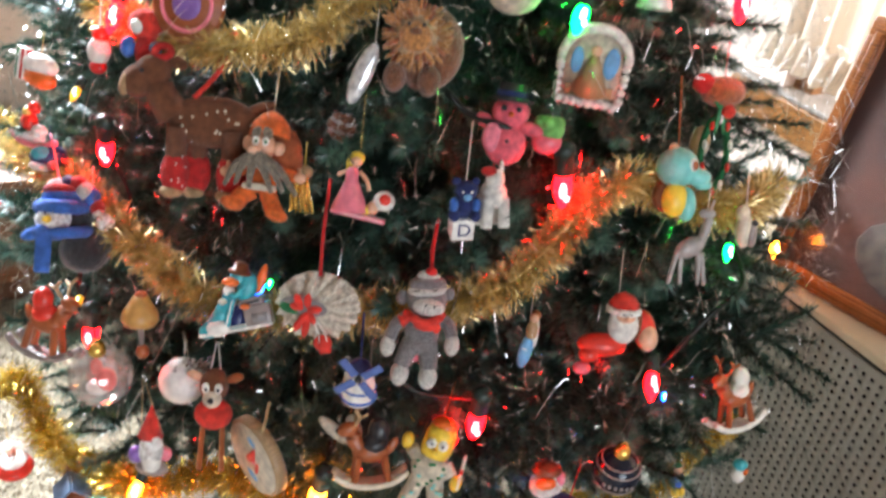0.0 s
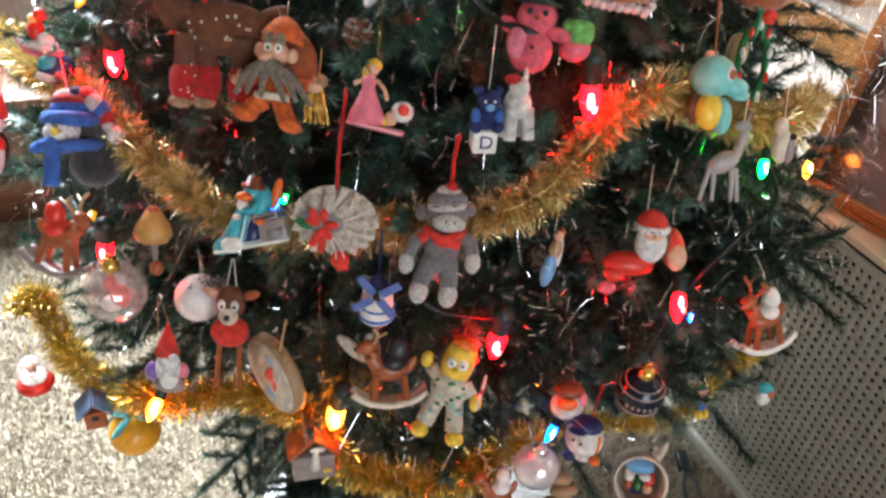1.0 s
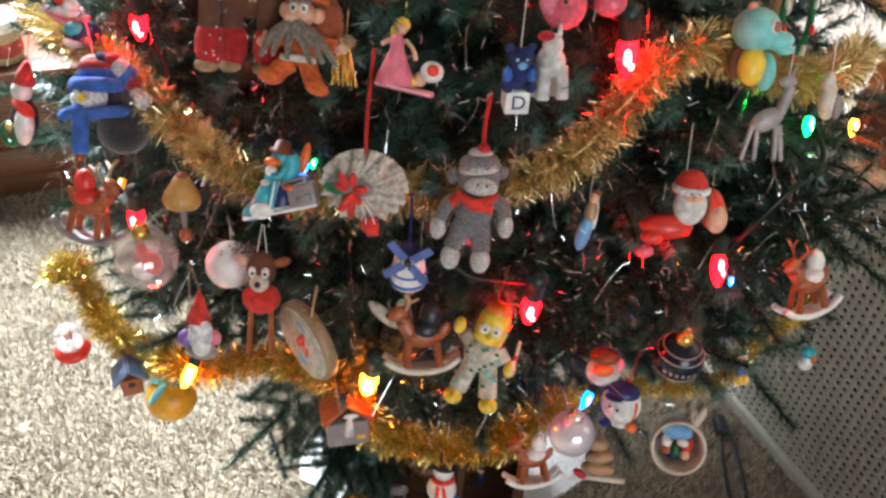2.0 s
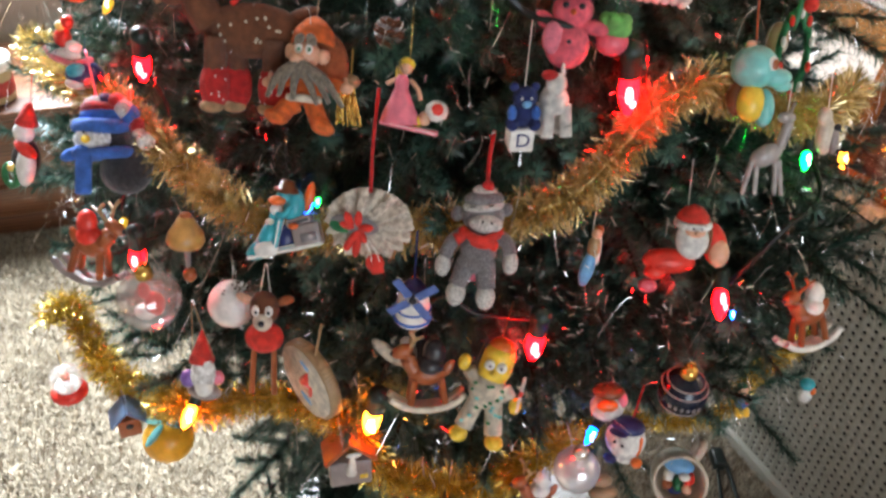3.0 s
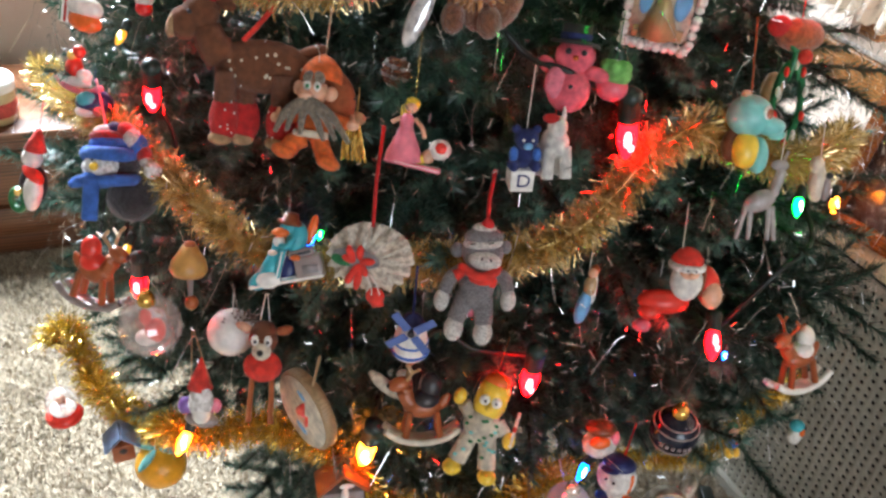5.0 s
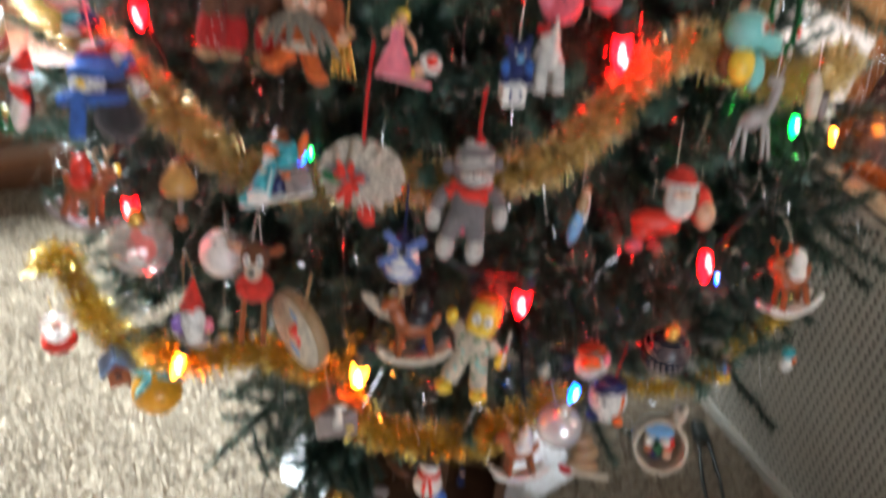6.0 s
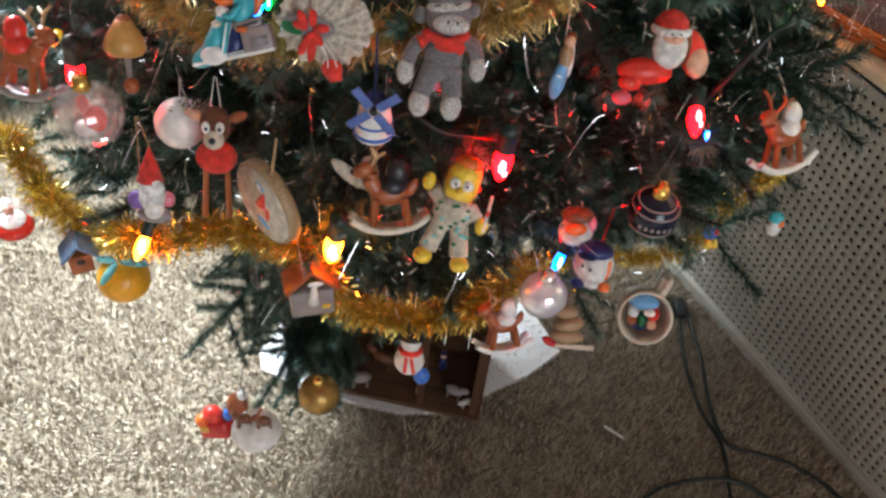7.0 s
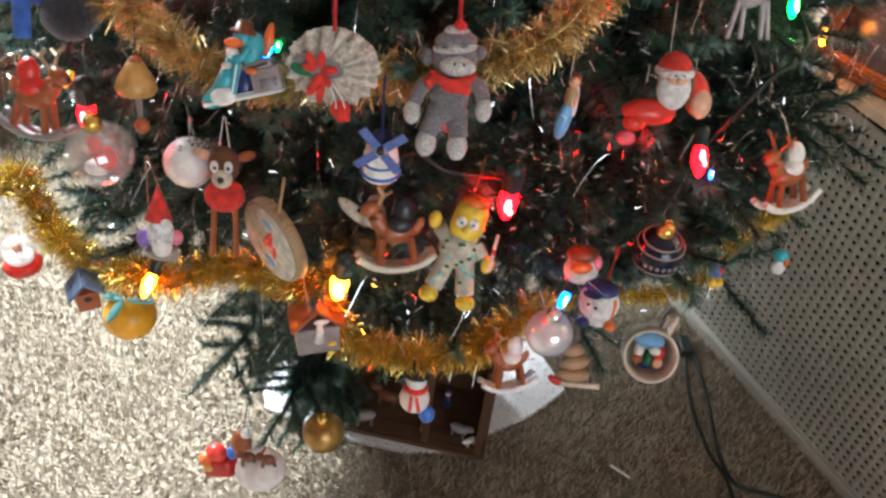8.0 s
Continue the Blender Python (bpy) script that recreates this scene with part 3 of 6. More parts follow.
garland([(-0.575, 0.770, 0.765), (-0.570, 0.785, 0.785), (-0.545, 0.785, 0.790), (-0.521, 0.758, 0.750), (-0.469, 0.712, 0.750), (-0.448, 0.732, 0.701), (-0.359, 0.662, 0.770), (-0.320, 0.656, 0.778), (-0.289, 0.665, 0.786), (-0.251, 0.673, 0.793), (-0.195, 0.660, 0.801), (-0.137, 0.631, 0.809), (-0.114, 0.642, 0.727), (-0.074, 0.651, 0.703), (-0.033, 0.655, 0.698), (0.021, 0.657, 0.710), (0.058, 0.647, 0.755), (0.085, 0.651, 0.795), (0.112, 0.690, 0.775)], 0.0245, GOLD2, 10500, "bright yellow gold tinsel garland draped round the lower branches", 12)
garland([(0.108, 0.694, 0.772), (0.150, 0.745, 0.735), (0.205, 0.785, 0.715), (0.275, 0.815, 0.690), (0.335, 0.830, 0.712), (0.352, 0.835, 0.775), (0.392, 0.860, 0.800), (0.455, 0.945, 0.770)], 0.015, GOLD2, 7000, "thin end of a gold tinsel garland deep among branches", 14)
garland([(-0.408, 0.841, 1.292), (-0.354, 0.788, 1.309), (-0.304, 0.762, 1.307), (-0.259, 0.744, 1.306), (-0.218, 0.736, 1.317), (-0.168, 0.730, 1.329), (-0.133, 0.737, 1.360), (-0.088, 0.767, 1.399)], 0.024, GOLD, 9500, "antique gold tinsel garland draped across the branches", 13)


# ---- coloured bulbs on their cord ----
BULB = {
    "red": material("lit_red_bulb", (0.8, 0.02, 0.03), 0.2, emit=(1.0, 0.0004, 0.0010), power=90.0),
    "orange": material("lit_amber_bulb", (0.9, 0.4, 0.03), 0.2, emit=(1.0, 0.18, 0.007), power=60.0),
    "green": material("lit_green_bulb", (0.02, 0.6, 0.2), 0.2, emit=(0.0005, 1.0, 0.05), power=24.0),
    "blue": material("lit_blue_bulb", (0.02, 0.3, 0.7), 0.2, emit=(0.0005, 0.09, 1.0), power=26.0),
    # faint emission imitates glints on unlit gold clusters
    "yellow": material("gold_glint_glow", (0.9, 0.7, 0.1), 0.2, emit=(1.0, 0.62, 0.05), power=0.5),
}
# whitish emission that imitates the blown-out centre of a lit bulb
CORE_GLARE = {k: material("glare_core_" + k, (1, 1, 1), 0.3, emit=e, power=p) for k, e, p in (("red", (1.0, 0.40, 0.44), 5.0), ("orange", (1.0, 0.72, 0.25), 30.0), ("green", (0.6, 1.0, 0.8), 8.0), ("blue", (0.5, 0.95, 1.0), 8.0), ("yellow", (1, 0.9, 0.5), 4.0))}


def bulb(colour, x, y, z, lean=0.0, roll=0.0, size=1.0):
    """A cone-shaped glass bulb, tip down, in a dark green socket."""
    t = tagged(new("light_bulb"), colour.replace("orange", "amber") + " glowing cone-shaped bulb in a dark green socket", "string light", group="string lights")
    bm = bmesh.new()
    lathe(bm, [(0.0005, -0.034), (0.0035, -0.031), (0.0075, -0.020), (0.0085, -0.010), (0.007, 0.0), (0.0062, 0.004)], mat=0, seg=12)
    part("bulb", bm, BULB[colour], t)
    # blobs on the near side of the glass, shaped as glare
    bm = bmesh.new()
    ball(bm, 0, -0.0058, -0.012, 0.0036, 0.0036, 0.0085)
    ball(bm, 0.003, -0.0050, -0.020, 0.0026, 0.003, 0.004)
    part("bright_core", bm, CORE_GLARE[colour], t)
    bm = bmesh.new()
    lathe(bm, [(0.0064, 0.0), (0.0085, 0.001), (0.0085, 0.018), (0.0095, 0.019), (0.0095, 0.026), (0.004, 0.030), (0.0005, 0.031)], mat=0, seg=12)
    part("socket", bm, SOCKET, t)
    # bulb sizes also take in the halo of glow round them
    size *= 0.95
    t.matrix_world = pose(x, y, z + 0.012 * size, lean, roll, 0) @ Matrix.Diagonal((size, size, size, 1))
    return t


bulb("red", -0.379, 0.755, 1.172, 10, 10, 1.1)
bulb("red", 0.094, 0.707, 1.228, 0, -8, 1.2)
bulb("red", 0.048, 0.636, 0.974, 0, 2, 1.2)
bulb("red", 0.234, 0.709, 0.999, -70, 10, 1.0)
bulb("red", -0.383, 0.678, 0.983, 0, 8, 1.1)
bulb("orange", -0.113, 0.617, 0.845, 0, 10, 1.25)
bulb("orange", -0.333, 0.639, 0.786, -60, 20, 0.85)
bulb("blue", 0.131, 0.652, 0.832, -40, 30, 0.65)
bulb("green", 0.294, 0.780, 1.138, -60, 20, 0.65)
bulb("green", 0.087, 0.755, 1.374, -60, 20, 1.0)
bulb("red", 0.249, 0.843, 1.382, -50, 10, 1.0)
bulb("red", -0.361, 0.781, 1.312, -40, 10, 1.0)
# these two glowing bulbs stand in for glinting, unlit gold clusters
bulb("yellow", -0.425, 0.800, 1.210, -70, 0, 0.6)
bulb("yellow", -0.403, 0.700, 1.008, -70, 0, 0.6)
bulb("orange", -0.160, 0.693, 1.215, -20, 0, 0.5)
bulb("orange", 0.583, 1.365, 0.812, -60, 20, 1.0)
# three small lit bulbs added as glints of unlit, reflective points
bulb("blue", 0.258, 0.722, 0.973, -50, 10, 0.3)
bulb("blue", -0.184, 0.655, 1.097, -50, 30, 0.4)
bulb("green", -0.178, 0.660, 1.100, -60, 0, 0.3)


STRING = tagged(new("string_light_wire"), "dark green wire of the string lights looped between branches", "wire")


def cord(name, points, r):
    bm = bmesh.new()
    tube(bm, smooth_path(points, 8), r, seg=7)
    return part(name, bm, CORD, STRING)


cord("cord", [(0.245, 0.766, 0.956), (0.251, 0.724, 1.026), (0.281, 0.730, 1.086), (0.320, 0.774, 1.103), (0.313, 0.842, 1.120)], 0.0028)
cord("cord", [(0.048, 0.676, 0.969), (-0.014, 0.658, 0.983), (-0.057, 0.667, 0.991), (-0.104, 0.684, 0.883), (-0.118, 0.658, 0.833)], 0.0026)
cord("cord", [(0.101, 0.744, 1.237), (0.068, 0.711, 1.263), (0.033, 0.690, 1.289), (-0.002, 0.705, 1.291), (-0.030, 0.753, 1.293)], 0.0032)
cord("cord", [(-0.417, 0.829, 1.140), (-0.373, 0.781, 1.086), (-0.421, 0.740, 1.016), (-0.405, 0.721, 0.968)], 0.0026)

# ---- silver tinsel strands over the needles ----
rs = np.random.default_rng(5)
sv, sf = [], []
for q in range(20000):
    z = 0.58 + 1.2 * rs.random()
    a = rs.random() * 2 * math.pi if q % 3 == 0 else -math.pi / 2 + rs.normal() * 0.8
    r = reach(z) * (0.92 + 0.24 * rs.random())
    p = np.array([AXIS.x + r * math.cos(a), AXIS.y + r * math.sin(a), z])
    d = rs.normal(size=3) * (1, 1, 0.8) + np.array([math.cos(a), math.sin(a), -0.3]) * 0.6
    long = q % 3 == 0
    d *= (0.006 if long else (0.004 + 0.007 * rs.random())) / np.linalg.norm(d)
    w = np.cross(d, rs.normal(size=3))
    w *= (0.00028 if long else 0.00036) / np.linalg.norm(w)
    bend = np.array([0, 0, -1.0]) * 0.004 + rs.normal(size=3) * 0.0015
    for step in range(4 if long else 1):
        k = len(sv)
        sv += [p - w, p + w, p + d + w, p + d - w]
        sf.append((k, k + 1, k + 2, k + 3))
        p = p + d
        d = d + bend
tagged(raw("silver_tinsel", np.array(sv), sf, SILVER), "short silver tinsel strands caught among the needles", "tinsel", kind="stuff")

# ---- ornaments ----
PAINT = {}
SCALE = 0.73
HUES = {"red": (0.55, 0.022, 0.022), "brightred": (0.75, 0.045, 0.03), "orange": (0.80, 0.16, 0.03), "brown": (0.17, 0.060, 0.026), "tan": (0.42, 0.27, 0.14), "white": (0.80, 0.78, 0.74), "cream": (0.66, 0.58, 0.46), "grey": (0.28, 0.26, 0.27), "dark": (0.025, 0.024, 0.028), "blue": (0.05, 0.16, 0.55), "navy": (0.018, 0.030, 0.13), "teal": (0.05, 0.42, 0.50), "aqua": (0.20, 0.58, 0.55), "green": (0.02, 0.17, 0.06), "leaf": (0.18, 0.48, 0.12), "yellow": (0.85, 0.58, 0.06), "gold": (0.75, 0.50, 0.13), "pink": (0.85, 0.22, 0.30), "hotpink": (0.85, 0.13, 0.18), "peach": (0.75, 0.42, 0.28), "violet": (0.22, 0.12, 0.40), "rust": (0.36, 0.10, 0.035), "sky": (0.16, 0.40, 0.70), "ochre": (0.46, 0.20, 0.06), "honey": (0.55, 0.29, 0.085), "slate": (0.13, 0.20, 0.32), "denim": (0.09, 0.15, 0.40), "tangerine": (0.90, 0.42, 0.03), "taupe": (0.21, 0.17, 0.125), "mole": (0.30, 0.25, 0.24)}


def P(hue, kind="paint"):
    """A colour in one of the ornament finishes."""
    if (hue, kind) not in PAINT:
        c = HUES[hue]
        if kind == "felt":
            m = material(hue + "_felt", c, 0.95, vary=0.22, scale=90.0, bump=0.9, bump_scale=700.0, sheen=0.08)
        elif kind == "fur":
            m = material(hue + "_plush", c, 0.95, vary=0.35, scale=160.0, bump=1.0, bump_scale=420.0, sheen=0.5)
        elif kind == "knit":
            m = material(hue + "_knit", c, 0.95, second=tuple(v * 0.45 for v in c), scale=420.0, bump=1.0, bump_scale=600.0, sheen=0.3)
        elif kind == "metal":
            m = material(hue + "_metal", c, 0.25, 0.9, vary=0.1, scale=60.0)
        elif kind == "wood":
            m = wood(hue + "_turned_wood", tuple(v * 0.6 for v in c), c, 20.0, 0.45)
        else:
            m = material(hue + "_paint", c, 0.32, vary=0.12, scale=70.0, bump=0.15, bump_scale=150.0)
        PAINT[(hue, kind)] = m
    return PAINT[(hue, kind)]


class Toy:
    """Collects shapes of several finishes in one mesh."""

    def __init__(self):
        self.bm, self.mats, self.pieces = bmesh.new(), [], []

    def cut(self, name):
        """Ends a part: what was shaped since the last cut becomes a mesh of that name."""
        self.pieces.append((name, self.bm, self.mats))
        self.bm, self.mats = bmesh.new(), []
        return self

    def i(self, m):
        if isinstance(m, tuple):
            m = P(*m)
        elif isinstance(m, str):
            m = P(m)
        if m not in self.mats:
            self.mats.append(m)
        return self.mats.index(m)

    def ball(self, m, *a, **k):
        ball(self.bm, *a, mat=self.i(m), **k)
        return self

    def cone(self, m, a, b, r1, r2, seg=14):
        cone(self.bm, a, b, r1, r2, self.i(m), seg)
        return self

    def block(self, m, *a, **k):
        block(self.bm, *a, mat=self.i(m), **k)
        return self

    def torus(self, m, *a, **k):
        torus(self.bm, *a, mat=self.i(m), **k)
        return self

    def tube(self, m, pts, r, **k):
        tube(self.bm, smooth_path(pts, 5) if len(pts) > 2 else [Vector(q) for q in pts], r, mat=self.i(m), **k)
        return self

    def lathe(self, m, prof, *a, **k):
        lathe(self.bm, prof, *a, mat=self.i(m), **k)
        return self

    def string(self, m, z0, z1, r=0.0007, x=0.0):
        return self.tube(m, [(x, 0, z0), (x, 0, z1)], r, seg=5)

    def thing(self, name, x, y, z, label, category, turn=0.0, tip=0.0, roll=0.0, size=1.0):
        size *= SCALE
        tip -= 20
        if self.pieces:
            ob = new(name)
            for nm, b, ms in self.pieces + [("hanging_string", self.bm, self.mats)]:
                part(nm, b, ms, ob)
        else:
            ob = link(name, self.bm, self.mats)
        ob.matrix_world = pose(x, y, z, 0, 0, turn) @ pose(0, 0, 0, tip, roll, 0) @ Matrix.Diagonal((size, size, size, 1))
        return tagged(ob, label, category, group="hanging ornaments")

    def part(self, name, parent, label=""):
        return part(name, self.bm, self.mats, parent, label)


def base(name, x, y, z, label, category, turn=0.0, tip=0.0, roll=0.0, size=1.0):
    size *= SCALE
    ob = new(name)
    ob.matrix_world = pose(x, y, z, 0, 0, turn) @ pose(0, 0, 0, tip, roll, 0) @ Matrix.Diagonal((size, size, size, 1))
    return tagged(ob, label, category, group="hanging ornaments")


# sock monkey
t = Toy()
G = ("grey", "knit")
W = ("white", "knit")
t.ball(G, 0, 0, -0.006, 0.025, 0.019, 0.030).ball(G, -0.001, 0, -0.026, 0.026, 0.018, 0.016).cut("body")
t.ball(G, 0.001, 0, 0.038, 0.0285, 0.023, 0.026).ball(W, 0.006, -0.019, 0.029, 0.0225, 0.012, 0.0125).ball(G, -0.033, 0.002, 0.036, 0.009, 0.005, 0.0105).ball(G, 0.031, 0.002, 0.049, 0.008, 0.005, 0.0095)
t.ball(W, 0.000, -0.006, 0.051, 0.0275, 0.020, 0.0085, turn=(10, -10, 0))
for q in (-1, 1):
    t.ball("dark", 0.008 + q * 0.0058, -0.0308, 0.032, 0.0015, 0.001, 0.0024).tube("dark", [(q * 0.012 - 0.004, -0.0265, 0.0505 + q * 0.002), (q * 0.012 + 0.003, -0.0262, 0.053 + q * 0.002)], 0.0009, seg=5)
t.cut("head").ball(G, 0.000, -0.003, 0.059, 0.0265, 0.021, 0.014, turn=(0, -8, 0)).ball(W, 0.000, -0.004, 0.069, 0.017, 0.015, 0.010).ball(("red", "felt"), 0.003, -0.010, 0.0765, 0.0085).cut("hat")
t.tube(("brightred", "felt"), [(-0.024, -0.010, 0.016), (-0.014, -0.024, 0.012), (0.004, -0.029, 0.008), (0.020, -0.022, 0.015), (0.025, -0.006, 0.019)], 0.0062).cone(("brightred", "felt"), (-0.018, -0.021, 0.012), (-0.030, -0.024, 0.004), 0.004, 0.009).ball(("brightred", "felt"), 0.005, -0.027, 0.004, 0.017, 0.004, 0.0075).ball(("brightred", "felt"), 0.020, -0.024, 0.003, 0.006, 0.004, 0.008).cut("scarf")
for a, z0, z1 in ((-1, 0.010, -0.022), (1, 0.014, -0.009)):
    t.tube(G, [(a * 0.020, 0, 0.012), (a * 0.036, -0.006, (z0 + z1) / 2 + 0.004), (a * 0.043, -0.009, z1)], 0.0105, taper=0.0095).ball(W, a * 0.0445, -0.010, z1 - 0.011, 0.0105, 0.010, 0.0155).cut("arm")
for x0, x1 in ((-0.013, -0.023), (0.011, 0.017)):
    t.tube(G, [(x0, 0, -0.026), ((x0 + x1) / 2, -0.003, -0.044), (x1, -0.005, -0.059)], 0.0140, taper=0.0125).ball(W, x1, -0.007, -0.070, 0.0132, 0.0135, 0.0175).cut("leg")
t.ball(("pink", "felt"), -0.003, 0.006, -0.040, 0.009, 0.006, 0.014).cut("tail")
t.tube(("red", "felt"), [(0.002, -0.006, 0.080), (0.000, 0.004, 0.112), (0.002, 0.020, 0.150)], 0.0030, seg=6)
t.thing("sock_monkey", -0.020, 0.630, 1.097, "grey knitted sock monkey with a red scarf hanging by ribbon", "plush ornament", 0, -10, size=0.95)

# penguin in a blue hat and scarf
t = Toy()
t.ball(("dark", "fur"), 0.024, 0.010, -0.036, 0.036, 0.028, 0.034).ball(("dark", "fur"), 0.012, 0.002, 0.006, 0.028, 0.024, 0.022).cut("body")
t.ball(("white", "fur"), -0.012, -0.017, 0.006, 0.0255, 0.016, 0.0185).ball("yellow", -0.019, -0.035, 0.002, 0.0062, 0.006, 0.0058).ball("dark", -0.021, -0.0315, 0.0125, 0.0020).ball("dark", -0.010, -0.0335, 0.0130, 0.0020).cut("face")
t.torus(("blue", "felt"), -0.002, -0.002, 0.025, 0.029, 0.0105, turn=(10, 6, 0)).ball(("blue", "felt"), 0.002, 0, 0.038, 0.032, 0.026, 0.016, turn=(0, 6, 0)).ball(("red", "knit"), 0.000, -0.004, 0.049, 0.027, 0.022, 0.011, turn=(0, 10, 0)).ball(("white", "knit"), -0.004, -0.003, 0.058, 0.018, 0.016, 0.010).ball(("navy", "knit"), 0.008, -0.006, 0.060, 0.012, 0.014, 0.011)
t.ball(("red", "knit"), 0.022, -0.008, 0.056, 0.014, 0.014, 0.013).ball(("white", "knit"), 0.030, -0.012, 0.045, 0.012, 0.013, 0.014, turn=(0, 25, 0)).ball(("blue", "felt"), 0.038, -0.008, 0.036, 0.013, 0.012, 0.016).ball(("red", "knit"), 0.045, -0.008, 0.021, 0.011, 0.011, 0.013).ball(("white", "knit"), 0.047, -0.010, 0.010, 0.009, 0.009, 0.008).ball(("white", "fur"), 0.055, -0.013, -0.003, 0.0125).cut("hat")
t.torus(("blue", "felt"), 0.002, -0.002, -0.013, 0.028, 0.0088, turn=(10, 0, 0)).block(("blue", "felt"), -0.027, -0.028, -0.042, 0.021, 0.007, 0.058, bevel=0.003, turn=(6, 7, 0)).ball(("blue", "felt"), -0.040, -0.020, -0.014, 0.016, 0.006, 0.0085, turn=(0, -16, 0)).ball(("blue", "felt"), -0.028, -0.026, -0.014, 0.012, 0.008, 0.011).cut("scarf")
t.tube("pink", [(-0.004, 0, 0.066), (-0.008, 0.004, 0.10), (-0.014, 0.012, 0.14)], 0.0016, seg=6)
t.thing("penguin_ornament", -0.407, 0.700, 1.108, "black plush penguin in a blue hat and scarf", "plush ornament", 22, -24, size=1.0)

# bearded doll in orange
t = Toy()
O = ("orange", "felt")
M = ("taupe", "fur")
t.ball(("rust", "felt"), 0.026, 0.014, 0.022, 0.034, 0.020, 0.050, turn=(0, -16, 0)).lathe(O, [(0.034, 0.004), (0.035, 0.012), (0.031, 0.030), (0.018, 0.046), (0.008, 0.053), (0.001, 0.056)], 0.004, 0.004, 0.034, seg=22)
t.ball("peach", -0.004, -0.012, 0.022, 0.024, 0.018, 0.022).ball(M, -0.012, -0.030, 0.040, 0.0075, 0.004, 0.010, turn=(0, 30, 0)).ball(M, 0.006, -0.030, 0.040, 0.008, 0.004, 0.011, turn=(0, -30, 0))
for q in (-0.012, 0.004):
    t.ball("white", q, -0.029, 0.026, 0.0062, 0.004, 0.0085).ball("green", q + 0.001, -0.0325, 0.024, 0.0026, 0.0014, 0.0034)
t.ball("peach", -0.011, -0.038, 0.006, 0.0115, 0.010, 0.009).ball("peach", -0.028, -0.012, 0.026, 0.008, 0.006, 0.012).ball("peach", 0.024, -0.014, 0.020, 0.0105, 0.007, 0.012)
for a, pts in (("l", [(-0.010, -0.034, -0.002), (-0.026, -0.034, -0.018), (-0.034, -0.030, -0.050)]), ("r", [(-0.006, -0.034, -0.002), (0.018, -0.036, -0.018), (0.042, -0.030, -0.056)])):
    for dx in (-0.006, 0.0, 0.007):
        t.tube(M, [(p[0] + dx * (1 + k), p[1] - 0.002 * (dx == 0), p[2] - abs(dx) * 0.5) for k, p in enumerate(pts)], 0.0110, taper=0.0035, seg=7)
t.ball(M, -0.006, -0.030, -0.006, 0.022, 0.010, 0.010)
t.ball(O, 0.002, 0, -0.028, 0.027, 0.020, 0.026).tube("cream", [(-0.024, -0.012, -0.046), (0.0, -0.024, -0.049), (0.026, -0.012, -0.047)], 0.0062)
for a, hx, fx, fz in ((-1, -0.055, -0.034, -0.074), (1, 0.064, 0.030, -0.086)):
    t.tube(O, [(a * 0.020, 0, -0.012), (hx * 0.65, -0.008, -0.020), (hx * 0.88, -0.012, -0.024)], 0.0105)
    t.ball("peach", hx, -0.014, -0.026, 0.0105, 0.007, 0.0085).tube("peach", [(hx, -0.014, -0.022), (hx * 0.96, -0.016, -0.010)], 0.0035, seg=6)
    t.tube(O, [(a * 0.012, 0, -0.050), (fx * 0.75, -0.004, fz + 0.014), (fx, -0.008, fz)], 0.0150).ball(O, fx * 1.12, -0.016, fz - 0.004, 0.019, 0.018, 0.011, turn=(0, 14, 0))
t.string("tan", 0.088, 0.17, 0.0012, 0.006)
t.thing("bearded_doll", -0.189, 0.680, 1.226, "orange felt doll with a long grey beard and hat", "plush ornament", 4, -24, size=0.79)

# felt deer in red boots
t = Toy()
D = ("brown", "felt")
t.ball(D, 0.030, 0, 0, 0.075, 0.026, 0.040).ball(D, 0.100, 0, 0.028, 0.026, 0.008, 0.009, turn=(0, -20, 0)).cut("body").tube(D, [(-0.030, 0, 0.005), (-0.048, -0.004, 0.030), (-0.056, -0.006, 0.050)], 0.027, taper=0.021).ball(D, -0.066, -0.006, 0.068, 0.030, 0.022, 0.026, turn=(0, -30, 0)).ball(D, -0.086, -0.008, 0.053, 0.025, 0.020, 0.025, turn=(0, 20, 0)).ball(("tan", "felt"), -0.102, -0.010, 0.050, 0.010, 0.015, 0.021, turn=(0, 16, 0))
t.ball(D, -0.036, 0.010, 0.088, 0.020, 0.007, 0.010, turn=(0, 20, 0)).ball("dark", -0.074, -0.033, 0.068, 0.0035).cut("head")
for x, y in ((-0.022, -0.016), (0.004, 0.014), (0.062, -0.016), (0.082, 0.014)):
    t.tube(D, [(x, y, -0.012), (x, y, -0.062)], 0.016).ball(("red", "felt"), x, y, -0.080, 0.022, 0.020, 0.036).ball(("tan", "felt"), x - 0.004, y - 0.002, -0.110, 0.018, 0.017, 0.010).cut("leg")
rr = random.Random(3)
for k in range(16):
    a = rr.uniform(-0.05, 0.09)
    zz = rr.uniform(-0.018, 0.022)
    t.ball("cream", a, -0.025 * math.sqrt(max(0.05, 1 - ((a - 0.03) / 0.075) ** 2 - (zz / 0.04) ** 2)) - 0.0005, zz, 0.0024)
for k in range(18):
    x0 = rr.choice((-0.022, 0.062))
    a, zz = rr.uniform(-1.2, 1.2), rr.uniform(-0.105, -0.055)
    q = math.sqrt(max(0.05, 1 - ((zz + 0.080) / 0.036) ** 2))
    t.ball("white", x0 + 0.022 * q * math.sin(a), -0.016 - 0.020 * q * math.cos(a), zz, 0.0016)
t.cut("spots").tube(("brightred", "felt"), [(0.0, -0.01, 0.035), (0.024, -0.012, 0.062), (0.050, 0.0, 0.105), (0.055, 0.0, 0.14)], 0.0042, seg=6)
